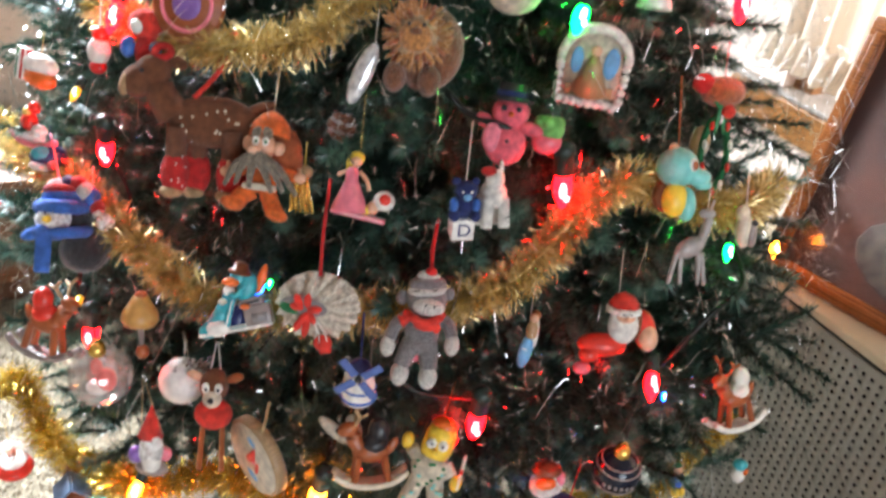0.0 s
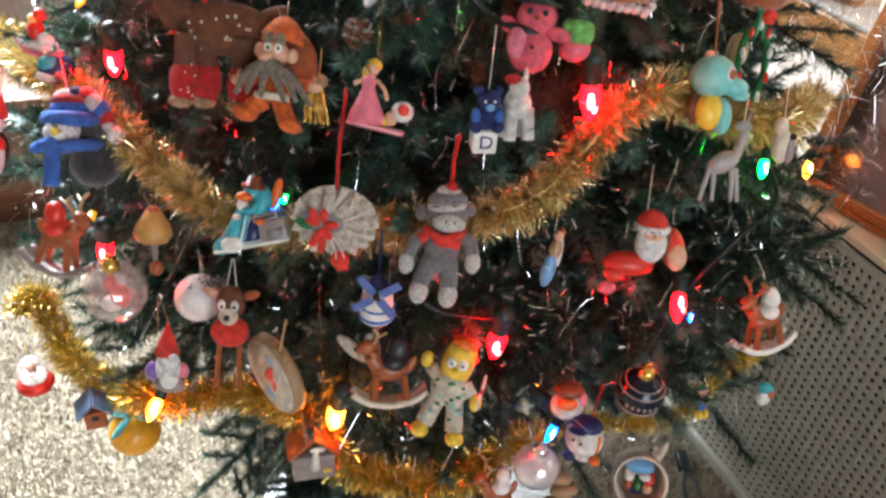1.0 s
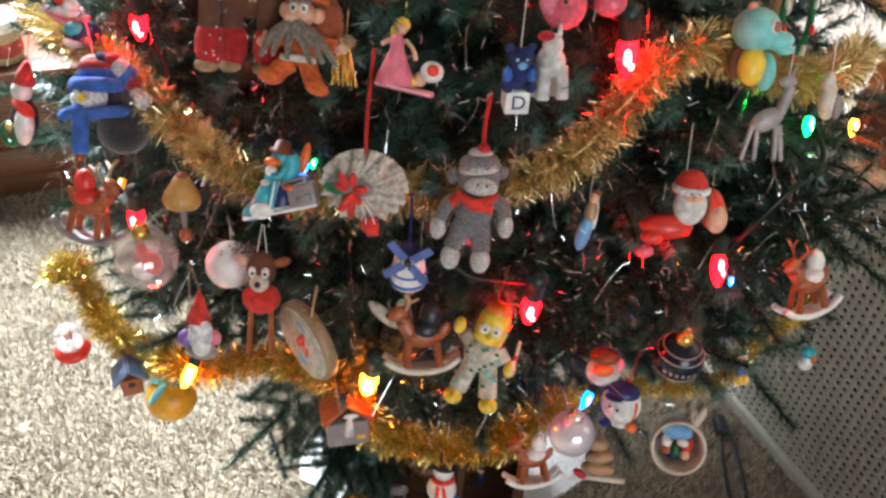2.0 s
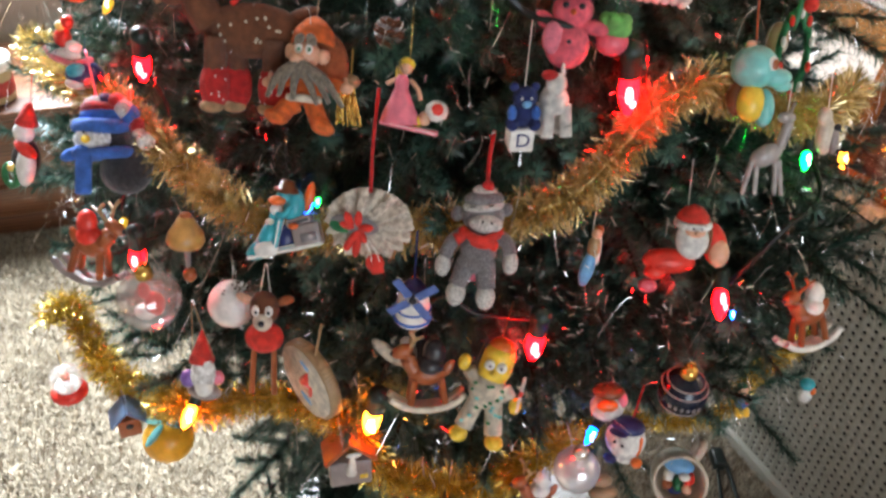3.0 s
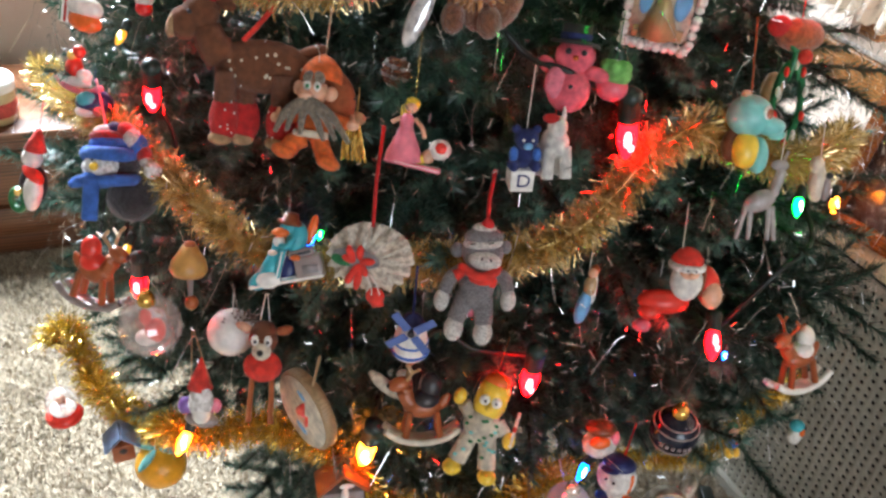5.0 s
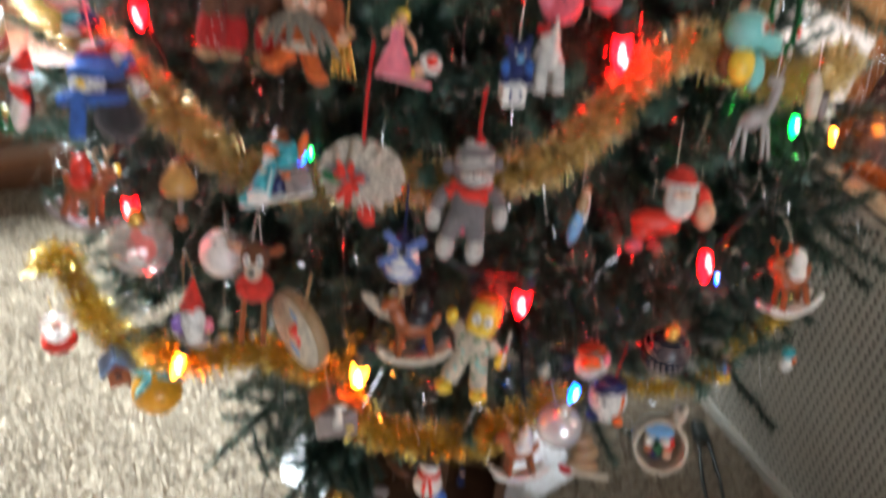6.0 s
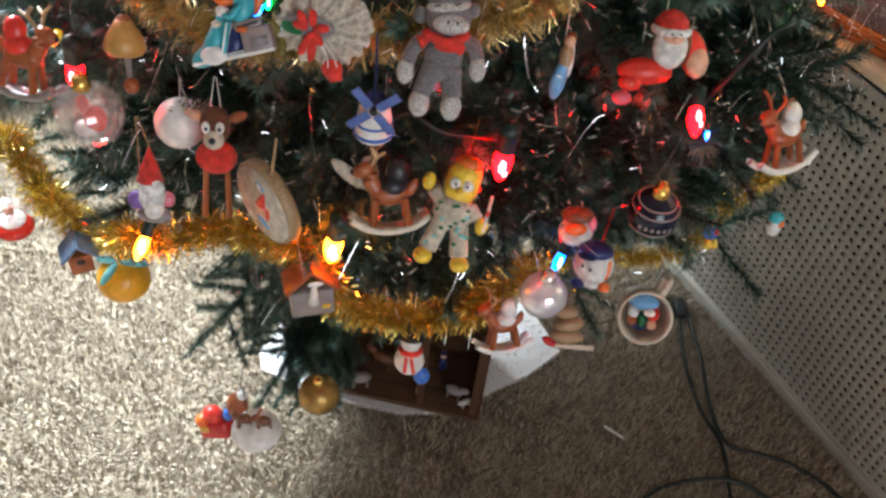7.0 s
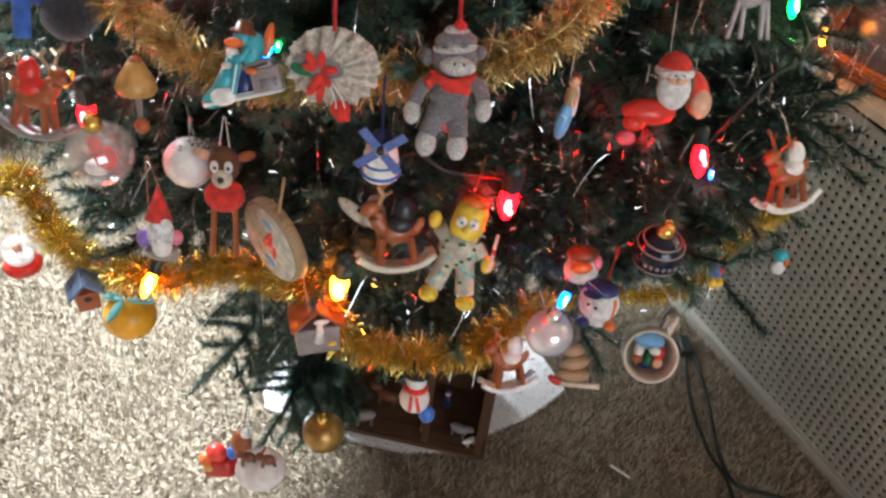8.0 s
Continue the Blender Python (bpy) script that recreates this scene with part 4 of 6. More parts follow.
t.cut("ribbon").torus(("red", "felt"), -0.052, -0.004, 0.100, 0.012, 0.006, turn=(50, 0, 0))
t.thing("felt_deer", -0.263, 0.705, 1.246, "brown felt deer with cream spots and red boots", "plush ornament", 6, -6, size=0.85)

# lion with a thick mane
t = Toy()
t.ball(("brown", "fur"), 0.016, 0.018, 0.0, 0.056, 0.032, 0.066).ball(("tan", "fur"), 0, 0, 0.010, 0.040, 0.036, 0.040).cut("body")
lr = random.Random(8)
for k in range(290):
    a, q = lr.uniform(0, 6.283), lr.uniform(0.020, 0.046)
    t.ball(("rust", "fur") if k % 4 == 0 else ("ochre", "fur"), q * math.cos(a), -0.012 + lr.uniform(-0.012, 0.014), 0.012 + q * 1.02 * math.sin(a), lr.uniform(0.0026, 0.0042), 0.005, lr.uniform(0.009, 0.016), seg=6, rings=4, turn=(0, -math.degrees(a) + 90, 0))
t.cut("mane").ball(("ochre", "fur"), 0, -0.032, 0.006, 0.026, 0.012, 0.024).ball(("brown", "fur"), 0, -0.042, 0.012, 0.009, 0.005, 0.006).ball("dark", -0.011, -0.042, 0.022, 0.003).ball("dark", 0.011, -0.042, 0.022, 0.003)
for s in (-1, 1):
    t.cut("face" if s < 0 else "paw").ball(("brown", "fur"), s * 0.026, -0.004, -0.052, 0.018, 0.020, 0.024)
t.cut("paw")
t.string("tan", 0.06, 0.13, 0.001)
t.thing("plush_lion", -0.058, 0.719, 1.345, "golden brown plush lion with a shaggy mane", "plush ornament", 0, -10, size=0.82)

# snowman in a dark hat; its hot pink holds the red bulb's glow
t = Toy()
K = ("hotpink", "felt")
t.ball(K, 0, 0, -0.022, 0.030, 0.024, 0.032).ball("dark", 0.001, -0.026, -0.020, 0.003).cut("body").ball(K, 0.002, -0.003, 0.022, 0.027, 0.022, 0.024).ball("dark", -0.009, -0.023, 0.026, 0.0042).ball("dark", 0.012, -0.023, 0.026, 0.0042).cone(("orange", "felt"), (0.002, -0.024, 0.018), (0.002, -0.038, 0.015), 0.004, 0.001).cut("head").lathe("dark", [(0.034, 0), (0.034, 0.004), (0.021, 0.005), (0.020, 0.026), (0.001, 0.027)], 0, 0, 0.038, turn=(6, 0, 0)).lathe(("navy", "felt"), [(0.0215, 0), (0.0215, 0.009)], 0, 0, 0.044, turn=(6, 0, 0)).cut("top_hat")
t.ball(K, -0.032, -0.004, 0.006, 0.016, 0.010, 0.010, turn=(0, 35, 0)).cut("arm").ball(K, 0.034, -0.006, 0.002, 0.018, 0.010, 0.010, turn=(0, 10, 0)).cut("arm").ball(("pink", "felt"), -0.020, -0.016, -0.016, 0.014, 0.010, 0.022).cut("mitten")
t.string("dark", 0.06, 0.12, 0.0009)
t.thing("glow_pink_snowman", 0.034, 0.699, 1.285, "felt snowman coloured pink for red bulb glow, black top hat", "plush ornament", 0, -8, size=0.88)

t = Toy()
t.ball("hotpink", 0, 0, -0.008, 0.020, 0.018, 0.017).ball(("leaf", "felt"), 0.002, -0.002, 0.008, 0.019, 0.018, 0.016)
for k in range(7):
    a = k * 0.9
    t.ball(("leaf", "felt"), 0.012 * math.cos(a), -0.004 + 0.012 * math.sin(a), 0.016, 0.008, 0.008, 0.009)
t.string("green", 0.02, 0.08)
t.thing("strawberry_ornament", 0.072, 0.706, 1.280, "pink and green felt strawberry ornament hanging on thread", "ornament")

# bear on a letter block
bear = base("letter_block", 0.004, 0.658, 1.199, "white cube with a blue D carrying a navy bear", "block ornament", 14, -4, size=0.95)
t = Toy().block("white", 0, 0, 0, 0.031, 0.031, 0.031, bevel=0.002)
t.part("cube", bear)
fc = bpy.data.curves.new("letter", "FONT")
fc.body, fc.size, fc.extrude, fc.align_x, fc.align_y = "D", 0.026, 0.0004, "CENTER", "CENTER"
fo = new("letter", fc)
dg = bpy.context.evaluated_depsgraph_get()
lm = bpy.data.meshes.new_from_object(fo.evaluated_get(dg))
bpy.data.objects.remove(fo)
lm.materials.clear()
lm.materials.append(P("navy"))
lo = new("letter", lm)
lo.parent = bear
lo.matrix_local = pose(0.001, -0.0159, 0.0, 90, 0, 0)
t = Toy().ball(("navy", "felt"), 0, 0, 0.030, 0.017, 0.015, 0.018).ball(("navy", "felt"), 0.001, -0.003, 0.054, 0.016, 0.014, 0.014)
for s in (-1, 1):
    t.ball(("navy", "felt"), s * 0.013, 0, 0.066, 0.006, 0.004, 0.006).ball(("navy", "felt"), s * 0.014, -0.012, 0.022, 0.008, 0.012, 0.008).ball(("blue", "felt"), s * 0.015, -0.010, 0.036, 0.006, 0.008, 0.010).ball("white", s * 0.006, -0.0165, 0.058, 0.0018)
t.ball(("sky", "felt"), 0.001, -0.016, 0.050, 0.006, 0.004, 0.005)
t.string("white", 0.066, 0.15)
t.part("bear", bear, "small navy bear seated on the cube")

# white pony
t = Toy()
t.ball(("white", "felt"), 0, 0, 0.004, 0.017, 0.022, 0.019)
for s in (-1, 1):
    for y in (-0.010, 0.012):
        t.tube(("white", "felt"), [(s * 0.010, y, 0), (s * 0.012, y, -0.038)], 0.0080)
t.ball(("white", "felt"), -0.004, -0.018, 0.026, 0.012, 0.014, 0.013).ball(("white", "felt"), 0.006, -0.012, 0.040, 0.003, 0.003, 0.009).ball(("red", "felt"), -0.012, -0.018, 0.036, 0.010, 0.012, 0.006)
t.string("red", 0.03, 0.09)
t.thing("pony_ornament", 0.030, 0.671, 1.227, "white felt pony standing with a red cap", "plush ornament", 20)

# princess-like figurine on a white sled
t = Toy()
t.lathe("pink", [(0.024, -0.030), (0.022, -0.020), (0.013, 0.000), (0.008, 0.012), (0.009, 0.022), (0.004, 0.028)], -0.008, 0, 0, seg=20).ball("peach", -0.004, 0, 0.036, 0.008).ball("yellow", -0.004, 0.003, 0.040, 0.0105, 0.009, 0.0085).ball("yellow", -0.012, 0.006, 0.028, 0.006, 0.005, 0.013)
t.tube("peach", [(0.002, 0, 0.022), (0.012, -0.006, 0.012), (0.016, -0.008, 0.000)], 0.0028).tube("peach", [(-0.016, 0, 0.022), (-0.026, -0.004, 0.016)], 0.0028)
t.block("white", 0.004, 0, -0.034, 0.072, 0.026, 0.006, bevel=0.0025, turn=(0, 8, 0)).ball("white", 0.036, -0.002, -0.012, 0.014, 0.013, 0.013).ball("brightred", 0.037, -0.012, -0.010, 0.0075, 0.004, 0.0075).ball("peach", 0.022, -0.002, -0.022, 0.008, 0.008, 0.009).ball("yellow", 0.012, -0.002, -0.026, 0.008, 0.007, 0.007)
t.string(("gold", "metal"), 0.045, 0.13)
t.thing("sled_figurine", -0.097, 0.668, 1.217, "pink gowned figurine with yellow hair on a white sled", "figurine", 4, -6)

# lace arch picture
arch = base("lace_arch", 0.106, 0.747, 1.335, "arched picture card edged with gathered white lace", "ornament", -4, 14)
t = Toy()
pts = [(-0.038, -0.045)] + [(-0.036 * math.cos(math.pi * k / 10), 0.012 + 0.040 * math.sin(math.pi * k / 10)) for k in range(11)] + [(0.038, -0.045)]
vs = [t.bm.verts.new((x, 0, z)) for x, z in pts]
bk = [t.bm.verts.new((x, 0.004, z)) for x, z in pts]
ci = t.i(("cream", "felt"))
t.bm.faces.new(vs).material_index = ci
t.bm.faces.new(bk[::-1]).material_index = ci
for k in range(len(vs)):
    t.bm.faces.new((vs[k], bk[k], bk[(k + 1) % len(vs)], vs[(k + 1) % len(vs)])).material_index = ci
t.part("card", arch)
t = Toy().cone("tan", (0, -0.003, -0.030), (0, -0.003, 0.022), 0.024, 0.004).ball("peach", 0, -0.004, 0.028, 0.007, 0.003, 0.008).ball("sky", 0.022, -0.001, 0.010, 0.010, 0.002, 0.024).ball("sky", -0.022, -0.001, 0.010, 0.008, 0.002, 0.020).block("tan", 0, -0.002, -0.034, 0.062, 0.003, 0.016, bevel=0.001)
t.part("picture", arch)
t = Toy()
edge = [(-0.040, -0.05)] + [(-0.042 * math.cos(math.pi * k / 16), 0.014 + 0.046 * math.sin(math.pi * k / 16)) for k in range(17)] + [(0.040, -0.05), (0.02, -0.052), (0, -0.053), (-0.02, -0.052), (-0.040, -0.05)]
line = smooth_path([(x, 0, z) for x, z in edge], 6)
for k, q in enumerate(line):
    t.ball(("white", "felt"), q.x, -0.002 + 0.003 * math.sin(k * 2.1), q.z, 0.0062, 0.004, 0.0062, seg=7, rings=5)
t.part("lace_edge", arch, "gathered white lace")

# teal toy
t = Toy()
t.ball("aqua", 0, 0, 0.018, 0.027, 0.025, 0.025).ball("aqua", 0.022, -0.010, 0.006, 0.018, 0.012, 0.011).ball("yellow", -0.004, -0.004, -0.022, 0.017, 0.014, 0.022).ball("aqua", 0.012, -0.004, -0.028, 0.012, 0.013, 0.022).ball("brown", -0.014, 0.008, -0.018, 0.014, 0.012, 0.020).ball("white", 0.010, -0.023, 0.022, 0.006, 0.003, 0.008).ball("rust", 0.011, -0.0255, 0.021, 0.004, 0.002, 0.006).ball("aqua", 0.032, -0.008, -0.004, 0.012, 0.006, 0.006)
t.ball("peach", -0.006, 0, 0.042, 0.006)
t.string("rust", 0.042, 0.13, 0.0011)
t.thing("teal_toy", 0.208, 0.735, 1.236, "pale teal rounded toy with a yellow belly", "toy ornament", 16, -6, size=1.08)

# lace wreath with a red bow
wreath = base("lace_wreath", -0.122, 0.626, 1.107, "ruffled cream lace wreath with a red ribbon bow", "wreath ornament", 4, -14, size=1.06)
LACE = material("cream_lace", (0.74, 0.68, 0.58), 0.9, second=(0.42, 0.37, 0.30), scale=170.0, bump=1.0, bump_scale=420.0, sheen=0.2)


def ruffle(bm, r0, r1, off, y0, pleats, depth, seedn, cols=150, rows=6):
    """A gathered frill between an off-centre hole and a scalloped rim, with both sides."""
    rn = random.Random(seedn)
    shift = [rn.uniform(-0.5, 0.5) for _ in range(cols)]
    grid = []
    for i in range(cols):
        a = 2 * math.pi * i / cols
        w = math.sin(pleats * a + 1.4 * math.sin(3 * a + seedn)) + 0.35 * math.sin(pleats * 2.3 * a + seedn)
        col = []
        for j in range(rows + 1):
            q = j / rows
            rim = r1 * (1 + 0.035 * w + 0.022 * abs(math.sin(pleats * 1.5 * a)) + 0.02 * shift[i])
            rr = r0 + (rim - r0) * q
            col.append(Vector((off * (1 - q) + rr * math.cos(a) * 1.08, y0 - depth * w * q ** 1.2 - 0.008 * math.sin(math.pi * q), rr * math.sin(a) * (0.55 + 0.40 * q))))
        grid.append(col)
    for back in (0.0, 0.0012):
        vs = [[bm.verts.new(p + Vector((0, back, 0))) for p in col] for col in grid]
        for i in range(cols):
            for j in range(rows):
                bm.faces.new((vs[i][j], vs[(i + 1) % cols][j], vs[(i + 1) % cols][j + 1], vs[i][j + 1]))


bm = bmesh.new()
ruffle(bm, 0.014, 0.047, -0.013, 0.0, 15, 0.0055, 2)
part("lace_ring", bm, LACE, wreath)
bm = bmesh.new()
ruffle(bm, 0.013, 0.036, -0.013, -0.006, 12, 0.005, 5)
part("lace_ring", bm, LACE, wreath)
t = Toy().ball(("grey", "felt"), -0.016, -0.016, 0.004, 0.029, 0.004, 0.0125, turn=(0, 8, 0)).ball(("green", "felt"), -0.032, -0.017, 0.001, 0.014, 0.003, 0.008, turn=(0, 12, 0))
t.part("leaf", wreath, "dull green cloth leaves")
for px, pz, a, l in ((-0.022, 0.012, 112, 0.021), (-0.011, 0.014, 88, 0.019), (-0.024, 0.005, 165, 0.017), (-0.002, 0.003, 8, 0.018), (-0.016, -0.010, 235, 0.022), (-0.012, -0.022, 262, 0.026), (-0.022, -0.020, 245, 0.016), (-0.006, -0.008, 300, 0.018)):
    Toy().ball(("brightred", "felt"), px, -0.022, pz, l * 0.52, 0.0035, 0.0048, turn=(0, -a, 0)).part("bow_petal", wreath, "narrow red ribbon petal")
for x0, z0, x1, z1 in ((-0.002, -0.014, 0.006, -0.044), (0.001, -0.012, 0.016, -0.040), (-0.001, -0.014, 0.000, -0.036)):
    Toy().tube("white", [(x0, -0.020, z0), ((x0 + x1) / 2 + 0.003, -0.023, (z0 + z1) / 2), (x1, -0.020, z1)], 0.0008, seg=5).part("white_cord", wreath, "fine white cord")
Toy().ball(("brightred", "felt"), 0.010, -0.017, -0.043, 0.0115, 0.005, 0.0115).block(("brightred", "felt"), 0.013, -0.017, -0.050, 0.015, 0.004, 0.014, bevel=0.0015, turn=(0, -14, 0)).part("ribbon_end", wreath, "red ribbon end")
t = Toy().tube(("red", "felt"), [(0, 0, 0.040), (-0.001, 0.012, 0.09), (0.001, 0.036, 0.155)], 0.0024, seg=6)
t.part("ribbon_loop", wreath)

# duck on a snow scooter
t = Toy()
t.block("white", 0.003, 0, -0.034, 0.098, 0.026, 0.0045, bevel=0.002, turn=(0, -15, 0)).block("teal", 0.006, 0, -0.030, 0.070, 0.020, 0.005, bevel=0.002, turn=(0, -15, 0)).cut("ski")
t.ball("teal", -0.028, 0, -0.035, 0.022, 0.014, 0.012, turn=(0, -34, 0)).cone("teal", (-0.024, 0, -0.034), (-0.013, 0, 0.002), 0.0145, 0.0085).ball("white", -0.020, -0.011, -0.034, 0.016, 0.005, 0.011, turn=(0, -10, 0)).block("white", -0.007, -0.003, -0.014, 0.008, 0.022, 0.044, bevel=0.003, turn=(0, 9, 0)).ball("cream", -0.017, -0.008, 0.002, 0.006, 0.006, 0.004).cone("teal", (-0.013, 0, 0.000), (-0.013, 0, 0.012), 0.0075, 0.006).cut("front_shield")
t.block("mole", 0.030, 0, -0.012, 0.036, 0.024, 0.030, bevel=0.003, turn=(0, -15, 0)).block("grey", 0.033, -0.0126, -0.014, 0.020, 0.001, 0.011, turn=(0, -15, 0)).block("dark", 0.019, 0.001, 0.004, 0.034, 0.022, 0.012, bevel=0.004, turn=(0, -20, 0)).ball("navy", 0.002, 0.001, -0.020, 0.012, 0.009, 0.018).cut("engine_box")
t.ball("teal", 0.012, 0.001, 0.022, 0.0135, 0.012, 0.021, turn=(0, 10, 0)).ball("teal", 0.000, 0, 0.034, 0.0115, 0.010, 0.010).tube("teal", [(0.010, -0.010, 0.024), (0.002, -0.014, 0.013), (-0.008, -0.010, 0.012)], 0.0042).ball("white", -0.010, -0.006, 0.017, 0.008, 0.007, 0.007).ball("orange", -0.008, -0.007, 0.029, 0.0115, 0.008, 0.0062).ball("orange", 0.013, -0.010, -0.002, 0.007, 0.005, 0.004)
t.lathe("brown", [(0.001, 0.013), (0.009, 0.012), (0.011, 0.003), (0.0165, 0.001), (0.0160, -0.001), (0.002, -0.002)], 0.002, 0, 0.042, turn=(6, 8, 0)).cut("duck")
t.ball("orange", 0.030, 0.004, 0.034, 0.0062, 0.0045, 0.021, turn=(0, 12, 0)).cut("duck_tail")
t.string("dark", 0.055, 0.12)
t.thing("scooter_duck", -0.205, 0.633, 1.090, "teal duck figurine riding a white and teal scooter", "figurine", 6, -8, size=1.02)

# santa with sack
t = Toy()
t.ball(("white", "felt"), 0.008, -0.006, 0.000, 0.021, 0.015, 0.026).ball("peach", 0.008, -0.016, 0.012, 0.013, 0.008, 0.009).lathe(("brightred", "felt"), [(0.021, 0), (0.020, 0.008), (0.012, 0.018), (0.001, 0.022)], 0.008, 0, 0.022).torus(("white", "fur"), 0.008, -0.002, 0.020, 0.019, 0.005, turn=(10, 0, 0)).ball("dark", 0.003, -0.024, 0.016, 0.0016).ball("dark", 0.013, -0.024, 0.016, 0.0016).ball("peach", 0.008, -0.025, 0.010, 0.004)
t.ball("brightred", -0.016, 0.002, -0.030, 0.034, 0.018, 0.016).ball("brightred", -0.034, -0.004, -0.044, 0.014, 0.011, 0.010).ball("hotpink", -0.042, -0.006, -0.062, 0.012, 0.010, 0.009).ball("brightred", 0.040, 0.004, -0.006, 0.016, 0.013, 0.028, turn=(0, -14, 0)).ball("peach", 0.044, -0.004, -0.016, 0.013, 0.012, 0.018).ball("brown", 0.026, -0.002, 0.004, 0.008, 0.010, 0.024)
t.string("white", 0.04, 0.10)
t.thing("santa_ornament", 0.175, 0.684, 1.092, "painted red and white santa with a sack", "figurine", 6, -8, size=1.05)

# small blue and tan angel
t = Toy()
t.ball("sky", 0, 0, -0.016, 0.010, 0.009, 0.026, turn=(0, 8, 0)).ball("tan", 0.005, 0, 0.016, 0.009, 0.008, 0.016).ball("peach", 0.006, -0.003, 0.036, 0.007).ball("rust", 0.008, 0.003, 0.040, 0.007).ball("white", 0.012, 0.006, 0.010, 0.004, 0.006, 0.022)
t.string("white", 0.04, 0.09)
t.thing("angel_ornament", 0.087, 0.670, 1.065, "slim painted angel in a blue robe", "figurine", size=0.98)


def rocking_deer(name, x, y, z, body, rocker, label, turn, size=1.0, cape=None, antler="tan"):
    """An animal on a pair of rockers, in one mesh."""
    t = Toy()
    t.ball(body, 0, 0, 0, 0.024, 0.012, 0.014).tube(body, [(-0.014, 0, 0.004), (-0.022, 0, 0.018), (-0.022, 0, 0.026)], 0.0100, taper=0.009).ball(body, -0.029, 0, 0.030, 0.014, 0.009, 0.009, turn=(0, -20, 0)).ball(body, 0.026, 0, 0.006, 0.006, 0.004, 0.012, turn=(0, 30, 0))
    for s in (-1, 1):
        for q in (-0.016, 0.016):
            t.tube(body, [(q, s * 0.007, -0.004), (q * 1.3, s * 0.009, -0.036)], 0.0045)
        t.tube(rocker, [(-0.046, s * 0.010, -0.026), (-0.028, s * 0.010, -0.038), (0.0, s * 0.010, -0.043), (0.028, s * 0.010, -0.038), (0.046, s * 0.010, -0.026)], 0.0046)
        t.tube(antler, [(-0.020, s * 0.004, 0.036), (-0.016, s * 0.014, 0.050), (-0.022, s * 0.016, 0.060)], 0.0022).tube(antler, [(-0.017, s * 0.012, 0.047), (-0.006, s * 0.016, 0.054)], 0.0018)
    t.block(rocker, 0, 0, -0.041, 0.050, 0.020, 0.004, bevel=0.0015).ball("dark", -0.041, 0, 0.028, 0.0035)
    if cape:
        t.ball(cape, 0.004, 0, 0.010, 0.017, 0.0145, 0.013).ball(cape, 0.010, 0, 0.026, 0.013, 0.011, 0.017)
    t.string("dark", 0.04, 0.10)
    return t.thing(name, x, y, z, label, "figurine", turn, 44 if abs(turn) > 90 else -4, 0, size)


# bright red on this one is the red bulb's light put into colour
rocking_deer("rocking_reindeer", -0.410, 0.641, 1.024, "rust", "mole", "brown reindeer with red bulb light coloured on, pale rocker", 168, 1.15, "brightred")
rocking_deer("rocking_reindeer", 0.345, 0.742, 0.968, "rust", "white", "rust brown reindeer with a white saddle on rockers", 30, 1.15, "white", "rust")
rocking_deer("rocking_horse", -0.057, 0.600, 0.947, "rust", "cream", "rust brown rocking horse with a pale curved rocker", 15, 1.15, "dark")
rocking_deer("rocking_horse", 0.079, 0.611, 0.757, "rust", "white", "brown and white rocking horse on a white base", 20, 1.0, "white")

# brown bell on a stalk
t = Toy().lathe("honey", [(0.0, 0.030), (0.010, 0.028), (0.014, 0.020), (0.022, 0.008), (0.025, -0.004), (0.020, -0.012), (0.004, -0.013)], seg=20).tube("mole", [(0.002, 0, -0.012), (0.004, 0, -0.040)], 0.005, taper=0.003).ball("rust", 0, 0, 0.030, 0.008, 0.008, 0.005).ball("rust", 0.006, 0, -0.050, 0.009, 0.009, 0.010)
t.string("dark", 0.03, 0.07)
t.thing("bell_ornament", -0.301, 0.624, 1.064, "small brown bell with a pale hanging clapper", "bell ornament", size=1.02)


def glass_ball(x, y, z, r, mat, label, cap="gold", inner=None, line="dark"):
    ob = base("glass_ball", x, y, z, label, "ball ornament", size=1.18)
    t = Toy().ball(mat, 0, 0, 0, r, r, r, seg=28, rings=18)
    sh = t.part("globe", ob)
    sh.visible_shadow = mat not in (CLEAR, IRID)
    t = Toy().lathe((cap, "metal"), [(0.001, r + 0.012), (0.008, r + 0.011), (0.010, r + 0.004), (0.010, r - 0.002)], seg=16).torus((cap, "metal"), 0, 0, r + 0.015, 0.004, 0.0009, turn=(90, 0, 0), seg=14, ring=6)
    t.part("cap", ob)
    t = Toy().string(line, r + 0.018, r + 0.06)
    t.part("thread", ob)
    if inner:
        inner(ob)
    return ob


CLEAR = material("clear_thin_glass", (0.95, 0.95, 0.95), 0.03)
IRID = material("iridescent_glass", (0.9, 0.9, 0.92), 0.10)
for m_, fac, tint in ((CLEAR, 0.72, (0.93, 0.90, 0.88)), (IRID, 0.16, (0.88, 0.88, 0.92))):
    n_, l_ = m_.node_tree.nodes, m_.node_tree.links
    tr = n_.new("ShaderNodeBsdfTransparent")
    tr.inputs["Color"].default_value = (*tint, 1)
    mx_ = n_.new("ShaderNodeMixShader")
    mx_.inputs["Fac"].default_value = fac
    l_.new(n_["Principled BSDF"].outputs[0], mx_.inputs[1])
    l_.new(tr.outputs[0], mx_.inputs[2])
    l_.new(mx_.outputs[0], n_["Material Output"].inputs["Surface"])
    n_["Principled BSDF"].inputs["Metallic"].default_value = 0.6


DULLGOLD = material("dull_gold_glass", (0.50, 0.31, 0.08), 0.34, 0.55, second=(0.30, 0.17, 0.05), scale=30.0)


